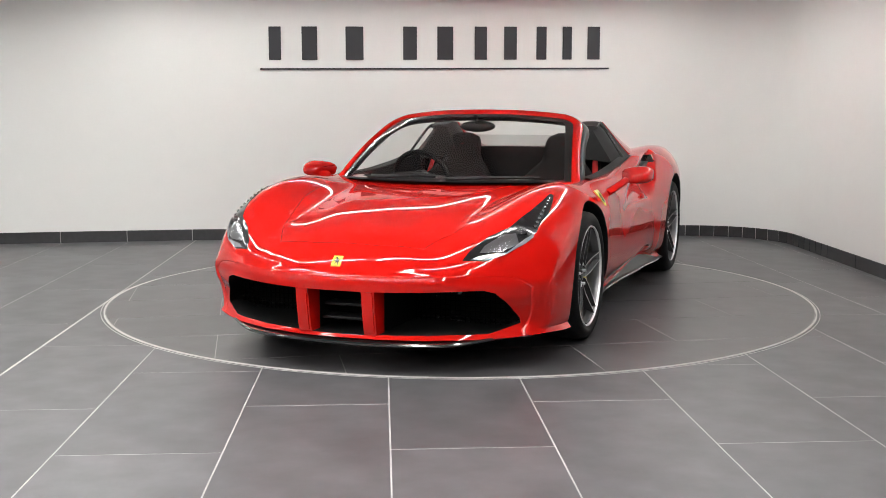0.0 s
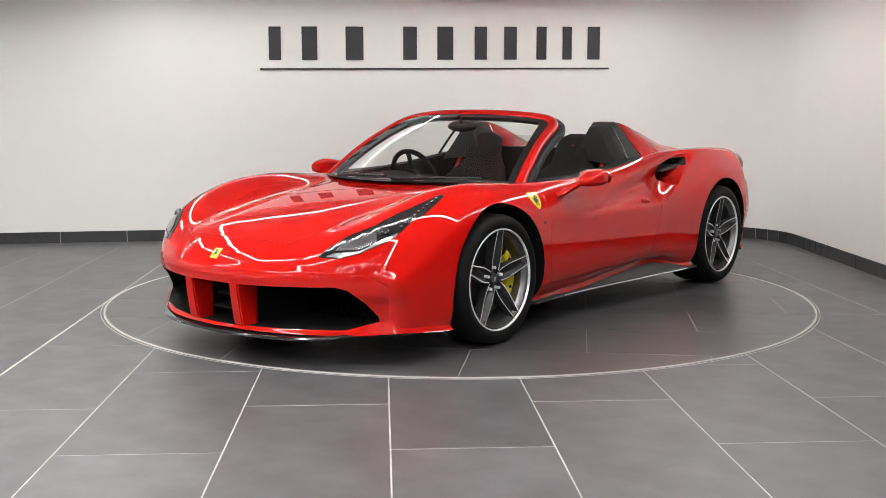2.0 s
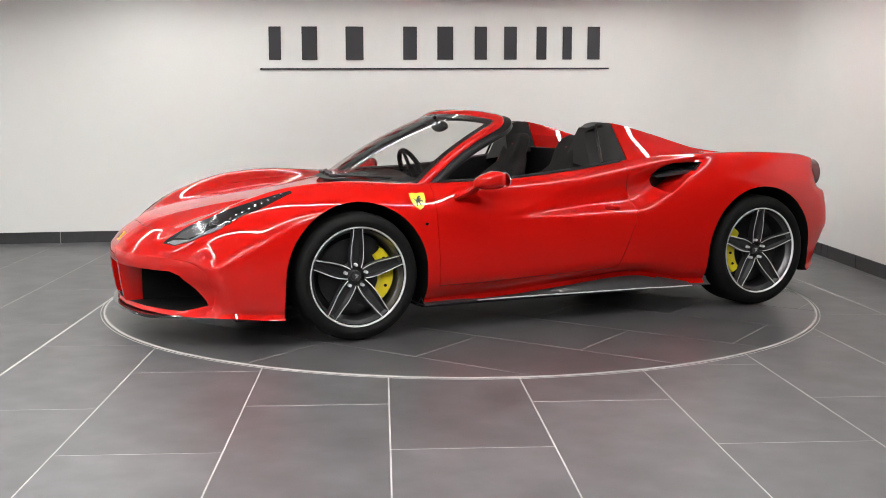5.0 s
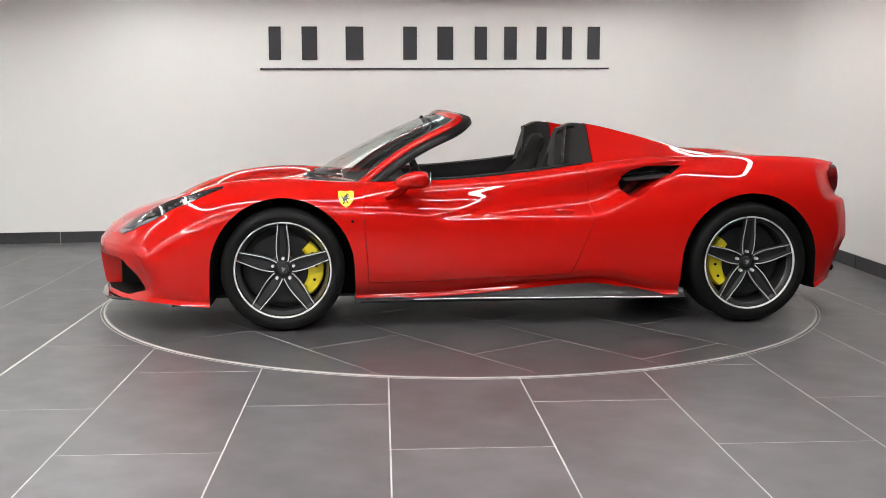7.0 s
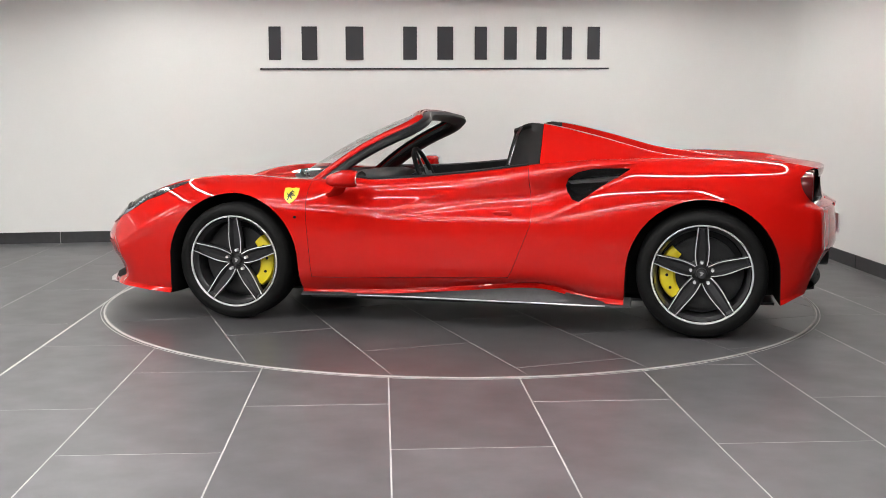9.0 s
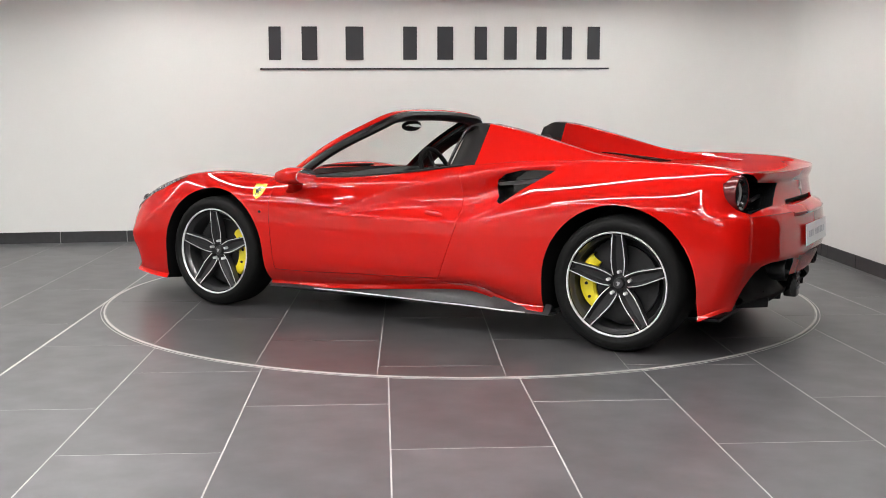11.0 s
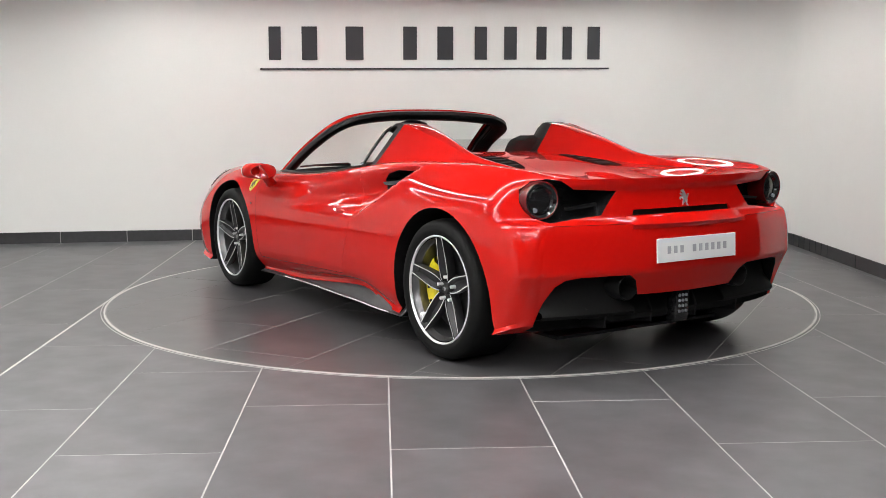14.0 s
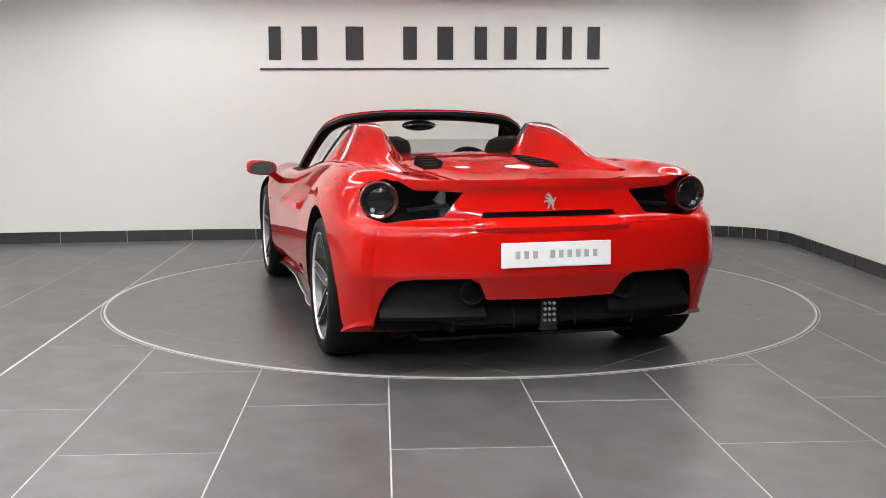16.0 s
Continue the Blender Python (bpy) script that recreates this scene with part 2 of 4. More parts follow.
                return line[k].lerp(line[k + 1], f), nor[k].lerp(nor[k + 1], f).normalized()
    s = dist[2] - 0.6 * 7
    while s < dist[-1] - 0.7:
        x = along(s)[0].x
        y = along(s)[0].y
        bend = x > 1.72 and y > 1.9
        length = 0.14 if bend else 0.6
        p, q = along(s)[0], along(s + length)[0]
        n = Vector(((q - p).y, -(q - p).x, 0)).normalized()
        bm = bmesh.new()
        L = (q - p).length
        add_box(bm, (0.0035, 0, -0.008), (L - 0.0035, 0.010, 0.10), 0.002, segments=1)
        ob = part("skirting_tile", bm, SKIRT, base, smooth=0)
        d = (q - p).normalized()
        ob.matrix_basis = Matrix(((d.x, n.x, 0, p.x), (d.y, n.y, 0, p.y), (0, 0, 1, 0), (0, 0, 0, 1)))
        s += length


def build_sign():
    """The trade name on the wall, kept as one plain bar for each letter over a thin rule."""
    a, b = Vector((-2.54, 2.97, 0)), Vector((1.75, 3.40, 0))
    d = (b - a).normalized()
    n = Vector((d.y, -d.x, 0))
    m = Matrix(((d.x, n.x, 0, a.x), (d.y, n.y, 0, a.y), (0, 0, 1, 0), (0, 0, 0, 1)))
    sign = empty("wall_sign", m)
    tagged(sign, "row of black raised bars over a thin black rule", "sign")
    return sign, m


def fill_sign(sign):
    letters = [(0.68, 0.95), (0.965, 1.31), (1.36, 1.76), (1.93, 2.24), (2.24, 2.60), (2.62, 2.90), (2.90, 3.19), (3.23, 3.46), (3.49, 3.70), (3.71, 3.995)]
    for x0, x1 in letters:
        c, w = (x0 + x1) / 2, (x1 - x0)
        rise = 0.006 * (c - 2.3)
        bm = bmesh.new()
        add_box(bm, (c - w * 0.21, 0.0, 1.702 + rise), (c + w * 0.21, 0.012, 2.012 + rise), 0.002, segments=1)
        part("letter_bar", bm, SIGN, sign, smooth=0)
    bm = bmesh.new()
    add_prism(bm, [(0.672, 1.602), (4.005, 1.619), (4.005, 1.634), (0.672, 1.617)], 0.0, 0.010, 1)
    part("rule", bm, SIGN, sign, "thin black rule", smooth=0)


def rounded_loop(cx, cy, hx, hy, r, turn, z, n=8):
    out = []
    for k, (sx, sy) in enumerate(((1, 1), (-1, 1), (-1, -1), (1, -1))):
        for j in range(n + 1):
            a = radians(90 * k + 90 * j / n)
            x, y = sx * (hx - r) + r * math.cos(a), sy * (hy - r) + r * math.sin(a)
            out.append(Vector((cx + x * math.cos(turn) - y * math.sin(turn), cy + x * math.sin(turn) + y * math.cos(turn), z)))
    return out


def build_strip_light(cx, cy, hx, hy, r, width=0.042):
    """A closed loop of LED strip in a white channel, flush with the ceiling."""
    light = empty("ceiling_strip_light", pose(cx, cy, CEILING))
    tagged(light, "glowing white LED strip loop set in the ceiling", "ceiling light", group="ceiling strip lights")
    bm = bmesh.new()
    outer = rounded_loop(0, 0, hx, hy, r, TURN, -0.010)
    inner = rounded_loop(0, 0, hx - width, hy - width, max(0.02, r - width), TURN, -0.010)
    up = [[p + Vector((0, 0, 0.009)) for p in row] for row in (inner, outer)]
    lattice(bm, [up[1], outer, inner, up[0]], closed_u=True)
    bmesh.ops.recalc_face_normals(bm, faces=bm.faces[:])
    part("diffuser", bm, LEDSTRIP, light, smooth=0)
    bm = bmesh.new()
    for grow, thin in ((0.0, 0.006), (-width - 0.006, 0.006)):
        a = rounded_loop(0, 0, hx + grow + thin, hy + grow + thin, max(0.02, r + grow + thin), TURN, -0.001)
        b = rounded_loop(0, 0, hx + grow, hy + grow, max(0.015, r + grow), TURN, -0.001)
        low = Vector((0, 0, -0.021))
        lattice(bm, [a, [p + low for p in a], [p + low for p in b], b], closed_u=True)
    bmesh.ops.recalc_face_normals(bm, faces=bm.faces[:])
    part("channel", bm, CEIL, light, "thin white channel lips", smooth=0)
    return light


# ---- the turntable ----
def clip_convex(poly, clip):
    for i in range(len(clip)):
        a, b = clip[i], clip[(i + 1) % len(clip)]
        out = []
        for k in range(len(poly)):
            p, q = poly[k - 1], poly[k]
            sp = (b[0] - a[0]) * (p[1] - a[1]) - (b[1] - a[1]) * (p[0] - a[0])
            sq = (b[0] - a[0]) * (q[1] - a[1]) - (b[1] - a[1]) * (q[0] - a[0])
            if (sp >= 0) != (sq >= 0):
                f = sp / (sp - sq)
                out.append((p[0] + (q[0] - p[0]) * f, p[1] + (q[1] - p[1]) * f))
            if sq >= 0:
                out.append(q)
        poly = out
        if not poly:
            break
    return poly


def build_turntable():
    table = tagged(empty("turntable"), "round turning platform flush with the floor, laid with dark slate", "turntable")
    bm = bmesh.new()
    add_cyl(bm, RING - 0.012, RING - 0.012, 0.10, Matrix.Translation((0, 0, -0.0502)), 128)
    part("platform", bm, GROUT, table, "pale jointed platform", smooth=30)
    bm = bmesh.new()
    prof = [(RING - 0.010, -0.01), (RING - 0.010, 0.0015), (RING - 0.001, 0.0015), (RING - 0.001, -0.01)]
    rings = [[bm.verts.new((r * math.cos(2 * math.pi * k / 160), r * math.sin(2 * math.pi * k / 160), z)) for k in range(160)] for r, z in prof]
    for a, b in zip(rings, rings[1:]):
        for k in range(160):
            bm.faces.new((a[k], b[k], b[(k + 1) % 160], a[(k + 1) % 160]))
    part("edge_ring", bm, STEEL, table, "thin steel edge ring", smooth=0)
    disc = [((RING - 0.016) * math.cos(2 * math.pi * k / 128), (RING - 0.016) * math.sin(2 * math.pi * k / 128)) for k in range(128)]
    u = radians(31.8)
    f1, f2 = (math.cos(u), math.sin(u)), (-math.sin(u), math.cos(u))
    for i in range(-5, 5):
        a = -0.11 + 0.593 * i
        b0 = 2.045 if i % 2 == 0 else 1.455
        for j in range(-5, 2):
            b = b0 + 1.2 * j
            g = 0.0026
            rect = [(a + g, b + g), (a + 0.593 - g, b + g), (a + 0.593 - g, b + 1.2 - g), (a + g, b + 1.2 - g)]
            rect = [(x * f1[0] + y * f2[0], x * f1[1] + y * f2[1]) for x, y in rect]
            poly = clip_convex(rect, disc)
            if len(poly) < 3:
                continue
            bm = bmesh.new()
            add_prism(bm, poly, -0.004, 0.0006, 2)
            part("tile", bm, SHADED_DISC_TILE, table, smooth=0)
    bm = bmesh.new()
    prof = [(RING + 0.013, -0.01), (RING + 0.013, -0.0026), (RING + 0.0165, -0.0026), (RING + 0.0165, -0.01)]
    rings = [[bm.verts.new((r * math.cos(2 * math.pi * k / 160), r * math.sin(2 * math.pi * k / 160), z)) for k in range(160)] for r, z in prof]
    for a, b in zip(rings, rings[1:]):
        for k in range(160):
            bm.faces.new((a[k], b[k], b[(k + 1) % 160], a[(k + 1) % 160]))
    tagged(mesh_object("floor_trim", bm, STEEL, smooth=0), "thin steel trim set in the floor round the turntable", "trim", kind="structure")
    return table


THETA0, RATE = -110.42, -8.9645


def turn_rows(ox, oy, z):
    rows = []
    for k in range(65):
        t = k * 0.25
        th = radians(THETA0 + RATE * t)
        x, y = ox * math.cos(th) - oy * math.sin(th), ox * math.sin(th) + oy * math.cos(th)
        rows.append((t, pose(x, y, z, 0, 0, math.degrees(th))))
    return rows


def motions():
    walk(table, turn_rows(0.0, 0.0, 0.0))
    walk(car, turn_rows(-0.216, 0.213, 0.0025))


build_room()
sign, sign_pose = build_sign()
fill_sign(sign)
build_strip_light(-0.25, 0.20, 2.5, 2.2, 0.25, 0.056)
build_strip_light(-1.2, -4.9, 2.3, 1.6, 0.25, 0.100)
# two loops added out of view to brighten the room's left
build_strip_light(-5.3, -0.4, 1.9, 1.75, 0.25, 0.045)
build_strip_light(-5.3, -5.6, 1.7, 1.5, 0.25, 0.06)
# loop added behind the camera to fill the car's upright faces
build_strip_light(-1.2, -8.3, 2.3, 1.0, 0.25, 0.080)
table = build_turntable()

# ---- the car ----
# its own space: x forwards, y to its left, z up, between the axles on the ground
car = tagged(empty("convertible_sports_car"), "open-top red mid-engined sports car on a turntable", "car")
AXLE = 1.325

STATIONS = [-2.10, -1.95, -1.70, -1.325, -0.80, -0.45, 0.0, 0.5, 0.95, 1.325, 1.65, 2.0, 2.3, 2.40, 2.45]
SILL_Y = [.850, .885, .920, .940, .895, .848, .840, .840, .868, .920, .930, .920, .880, .855, .825]
SILL_Z = [.270, .235, .205, .190, .190, .258, .225, .190, .182, .180, .165, .175, .190, .190, .190]
LOW_Y = [.866, .904, .940, .962, .950, .934, .932, .932, .942, .948, .948, .940, .906, .880, .854]
LOW_Z = [.370, .350, .330, .320, .300, .318, .312, .306, .302, .300, .290, .280, .260, .255, .252]
MID_Y = [.885, .922, .957, .975, .962, .950, .945, .945, .955, .960, .957, .950, .922, .898, .875]
MID_Z = [.520, .540, .560, .590, .590, .590, .590, .590, .590, .570, .520, .450, .390, .380, .370]
SHO_Y = [.850, .890, .930, .948, .915, .893, .900, .908, .925, .928, .928, .924, .898, .880, .862]
SHO_Z = [.720, .760, .790, .800, .790, .760, .730, .715, .715, .730, .700, .600, .490, .440, .410]
RDG_Y = [.790, .790, .795, .800, .800, .825, .840, .850, .810, .760, .750, .760, .770, .765, .760]
RDG_Z = [.890, .915, .938, .950, .938, .905, .850, .815, .812, .838, .818, .738, .610, .515, .452]
VAL_Y = [.580, .580, .580, .580, .600, .640, .660, .660, .600, .500, .470, .455, .455, .460, .480]
VAL_Z = [.902, .908, .912, .920, .930, .925, .860, .815, .803, .758, .722, .664, .580, .516, .456]
QTR_Y = [.280, .280, .280, .280, .280, .280, .280, .280, .400, .360, .320, .260, .225, .220, .220]
QTR_Z = [.902, .874, .854, .882, .955, .966, .870, .815, .806, .776, .741, .684, .598, .526, .460]
CEN_Z = [.905, .872, .850, .878, .956, .972, .875, .815, .808, .782, .747, .689, .603, .529, .460]
BOW = [-.144, -.114, -.054, .0, .0, .0, .0, .0, .0, .0, .058, .180, .300, .340, .355]
COUNTS = (4, 3, 5, 9, 18, 16, 12, 8, 6)


GRID = [-2.10 + 0.01 * k for k in range(456)]
FAIRED = {}


def faired(values, s):
    """The feature line at station s, with its joints between the stations smoothed out."""
    key = id(values)
    if key not in FAIRED:
        raw = np.array([curve(STATIONS, values, g) for g in GRID])
        pad = 30
        ext = np.concatenate([2 * raw[0] - raw[pad:0:-1], raw, 2 * raw[-1] - raw[-2:-pad - 2:-1]])
        k = np.exp(-0.5 * (np.arange(-24, 25) / 7.0) ** 2)
        fair = np.convolve(ext, k / k.sum(), "same")[pad:-pad]
        fade = np.clip(np.minimum(np.array(GRID) + 2.10, 2.45 - np.array(GRID)) / 0.12, 0, 1)
        FAIRED[key] = raw * (1 - fade) + fair * fade
    return float(np.interp(s, GRID, FAIRED[key]))


def catmull(p, q, r, s, n):
    out = []
    for k in range(n):
        t = k / n
        out.append(tuple(0.5 * (2 * q[i] + (r[i] - p[i]) * t + (2 * p[i] - 5 * q[i] + 4 * r[i] - s[i]) * t * t
                                + (3 * q[i] - p[i] - 3 * r[i] + s[i]) * t**3) for i in range(2)))
    return out


def section(s):
    """Half a cross-section, from the middle of the underside over the sill, the flank and the wing to the middle of the top."""
    def c(v):
        return faired(v, s)
    sy, sz = c(SILL_Y), c(SILL_Z)
    p = [(0.0, sz - 0.03), (sy - 0.06, sz - 0.03), (sy, sz), (c(LOW_Y), c(LOW_Z)), (c(MID_Y), c(MID_Z)), (c(SHO_Y), c(SHO_Z)), (c(RDG_Y), c(RDG_Z)),
         (c(VAL_Y), c(VAL_Z)), (c(QTR_Y), c(QTR_Z)), (0.0, c(CEN_Z))]
    e = [(-p[1][0], p[1][1])] + p + [(-p[8][0], p[8][1])]
    # the bonnet's middle panel is folded along two lines, not rounded
    fold = 0.8 * smooth_step(1.05, 1.35, s) * smooth_step(2.42, 2.2, s)
    out = []
    for k in range(9):
        bend = catmull(e[k], e[k + 1], e[k + 2], e[k + 3], COUNTS[k])
        if k >= 6 and fold:
            if k == 6:
                bend = [(y * (1 - f) + w * f, z * (1 - f) + v * f) for (y, z), (w, v), f in
                        zip(bend, catmull(e[k], e[k + 1], e[k + 2], (2 * e[k + 2][0] - e[k + 1][0], e[k + 2][1] - 0.35 * (e[k + 1][1] - e[k + 2][1])), COUNTS[k]), [fold] * COUNTS[k])]
            else:
                flat = [tuple(e[k + 1][i] + (e[k + 2][i] - e[k + 1][i]) * j / COUNTS[k] for i in range(2)) for j in range(COUNTS[k])]
                w = fold * (1.0 if k == 7 else 0.5)
                bend = [(y * (1 - w) + a * w, z * (1 - w) + b * w) for (y, z), (a, b) in zip(bend, flat)]
        out += bend
    return out + [p[9]]


def tail_shape(z):
    """How far the tail's face lies forward of its lower edge, by height."""
    return curve([.10, .22, .36, .45, .485, .58, .67, .70, .725, .78, .84, .872, .905, .95], [.15, .105, .055, .016, .0, .003, .014, .026, .072, .090, .098, .084, .080, .080], z)


def scallop(x, z):
    """The hollow in the flank that leads into the air intake."""
    low = curve([-1.02, -.95, -.77, -.57, -.44, -.36, .5], [.935, .895, .795, .676, .615, .607, .612], x)
    high = curve([-1.02, -.74, -.37, .17, .43, .6], [.94, .925, .870, .738, .650, .625], x)
    u = (z - low) / max(0.02, high - low)
    deep = curve([-1.0, -.80, -.68, -.55, -.37, 0.0, .30, .48], [.0, .080, .104, .090, .057, .028, .009, .0], x)
    return deep * smooth_step(0.0, 0.34, u) * (1 - smooth_step(0.42, 1.0, u))


def place(s, y, z):
    w = faired(MID_Y, s)
    x = s - faired(BOW, s) * abs(y / w) ** 2.3
    x += tail_shape(z) * smooth_step(-1.75, -2.10, s)
    if s > 2.2:
        x += smooth_step(2.2, 2.45, s) * curve([.10, .16, .22, .30, .36, .42, .47], [-.01, -.02, -.055, -.035, .0, .012, .0], z)
    if y > 0.6:
        y -= scallop(x, z)
    # the plan's corners are rounded at both ends
    if s < -1.96:
        u = min(1.0, (-1.96 - s) / 0.14)
        y *= 1 - 0.085 * (1 - math.sqrt(max(0.0, 1 - u * u)))
    if s > 2.36:
        u = min(1.0, (s - 2.36) / 0.09)
        y *= 1 - 0.03 * (1 - math.sqrt(max(0.0, 1 - u * u)))
    return Vector((x, y, z))


def half_hull():
    """The closed left half of the body, before any opening is cut."""
    st = sorted({round(v, 4) for v in np.linspace(-2.10, 2.45, 165)} | {round(-1.96 - 0.14 * math.sin(radians(9 * k)), 4) for k in range(3, 11)} | {round(2.36 + 0.09 * math.sin(radians(11.25 * k)), 4) for k in range(1, 9)})
    rings = [[place(s, y, z) for y, z in section(s)] for s in st]

    def cap(s, mid, n):
        sec = section(s)
        out = []
        for k in range(1, n + 1):
            f = 1 - 0.997 * k / n
            out.append([place(s, y, mid + (z - mid) * f) for y, z in sec])
        return out
    front = cap(2.45, 0.31, 12)
    back = cap(-2.10, 0.70, 26)
    bm = bmesh.new()
    vs, fs = lattice(bm, back[::-1] + rings + front)
    bm.faces.new(vs[0][::-1])
    bm.faces.new(vs[-1])
    bmesh.ops.recalc_face_normals(bm, faces=bm.faces[:])
    # close it along the middle plane
    edges = [e for e in bm.edges if e.is_boundary]
    bmesh.ops.holes_fill(bm, edges=edges, sides=0)
    bmesh.ops.recalc_face_normals(bm, faces=bm.faces[:])
    return bm


BODY_MATERIALS = [PAINT, LINER, LEATHER, GLOSSBLACK, DARKLAMP, BLACK]


def to_object(bm, mat):
    for f in bm.faces:
        f.material_index = BODY_MATERIALS.index(mat)
    me = bpy.data.meshes.new("cut")
    bm.to_mesh(me)
    bm.free()
    for m in BODY_MATERIALS:
        me.materials.append(m)
    return new("cut", me)


def cut(ob, cutter, op="DIFFERENCE"):
    """Applies a boolean and drops the cutter; keeps the cutter's materials on the faces that it leaves."""
    md = ob.modifiers.new("b", "BOOLEAN")
    md.operation, md.object, md.solver = op, cutter, "MANIFOLD"
    dg = bpy.context.evaluated_depsgraph_get()
    me = bpy.data.meshes.new_from_object(ob.evaluated_get(dg), depsgraph=dg)
    ob.modifiers.remove(md)
    old = ob.data
    ob.data = me
    bpy.data.meshes.remove(old)
    drop(cutter)


def drop(ob):
    me = ob.data
    bpy.data.objects.remove(ob)
    bpy.data.meshes.remove(me)


def prism(poly, lo, hi, axis, mat):
    bm = bmesh.new()
    add_prism(bm, poly, lo, hi, axis)
    return to_object(bm, mat)


def inset(poly, d):
    """The polygon with its sides moved in by d."""
    n = len(poly)
    area = sum(poly[i - 1][0] * poly[i][1] - poly[i][0] * poly[i - 1][1] for i in range(n))
    sg = 1 if area > 0 else -1
    out = []
    for i in range(n):
        a, b, c = Vector(poly[i - 1]), Vector(poly[i]), Vector(poly[(i + 1) % n])
        u, v = (b - a).normalized(), (c - b).normalized()
        nu, nv = Vector((-u.y, u.x)) * sg, Vector((-v.y, v.x)) * sg
        m = (nu + nv)
        m = m / max(0.3, m.dot(nu)) if m.length > 1e-6 else nu
        out.append(tuple(b + m * d))
    return out


def mirrored(me):
    """The mesh and its mirror image over the middle plane, welded, without the wall between them."""
    bm = bmesh.new()
    bm.from_mesh(me)
    bmesh.ops.delete(bm, geom=[f for f in bm.faces if all(abs(v.co.y) < 1e-4 for v in f.verts)], context="FACES")
    geo = bm.verts[:] + bm.edges[:] + bm.faces[:]
    r = bmesh.ops.duplicate(bm, geom=geo)
    new_v = [g for g in r["geom"] if isinstance(g, bmesh.types.BMVert)]
    new_f = [g for g in r["geom"] if isinstance(g, bmesh.types.BMFace)]
    for v in new_v:
        v.co.y = -v.co.y
    bmesh.ops.reverse_faces(bm, faces=new_f)
    bmesh.ops.remove_doubles(bm, verts=[v for v in bm.verts if abs(v.co.y) < 1e-4], dist=2e-4)
    return bm


DOOR = [(.872, .86), (.882, .72), (.878, .60), (.862, .40), (.855, .262), (.60, .262), (.30, .275), (-.05, .285), (-.282, .293), (-.305, .33), (-.355, .455),
        (-.408, .590), (-.412, .62), (-.398, .74), (-.386, .86), (-.375, .98), (.40, 1.1), (.862, 1.0)]
COCKPIT = [(.98, -.2), (.98, .28), (.90, .50), (.76, .66), (.45, .735), (.1, .755), (-.30, .745), (-.385, .70), (-.40, .62), (-.40, -.2)]
BONNET = [(2.31, -.2), (2.31, .16), (2.27, .38), (2.1, .46), (1.7, .56), (1.25, .62), (1.02, .64), (1.10, .45), (1.17, .25), (1.19, -.2)]


ENGINE = [(-.47, -.2), (-.47, .21), (-1.0, .20), (-1.55, .27), (-1.80, .31), (-1.83, -.2)]


def arch(x, r):
    p = [(x + r * 1.02, -.1), (x + r * 1.015, .2)]
    for k in range(25):
        a = math.pi * k / 24
        p.append((x + r * math.cos(a), .345 + r * math.sin(a)))
    return p + [(x - r * 1.015, .2), (x - r * 1.02, -.1)]


def colour_cuts(me, tree, plain):
    """Faces that an opening has laid bare take the lining of that opening; the outer skin stays painted."""
    for p in me.polygons:
        c = p.center
        hit, n, _, dist = tree.find_nearest(c)
        if dist < 0.0025:
            p.material_index = 0
            continue
        if plain:
            mat = PAINT if c.y > 0.81 else LEATHER
        elif -0.42 < c.x < 1.0 and c.y < 0.77 and c.z < 1.0:
            mat = LEATHER
        elif c.x > 1.8 and c.z < 0.42:
            mat = LINER
        elif -1.0 < c.x < -0.5 and 0.69 < c.z < 0.92 and c.y > 0.6:
            mat = PAINT if p.normal.z > 0.4 and c.y > 0.86 else GLOSSBLACK
        elif c.x < -1.75 and 0.70 < c.z < 0.93 and c.y > 0.36:
            mat = DARKLAMP
        else:
            mat = LINER
        p.material_index = BODY_MATERIALS.index(mat)


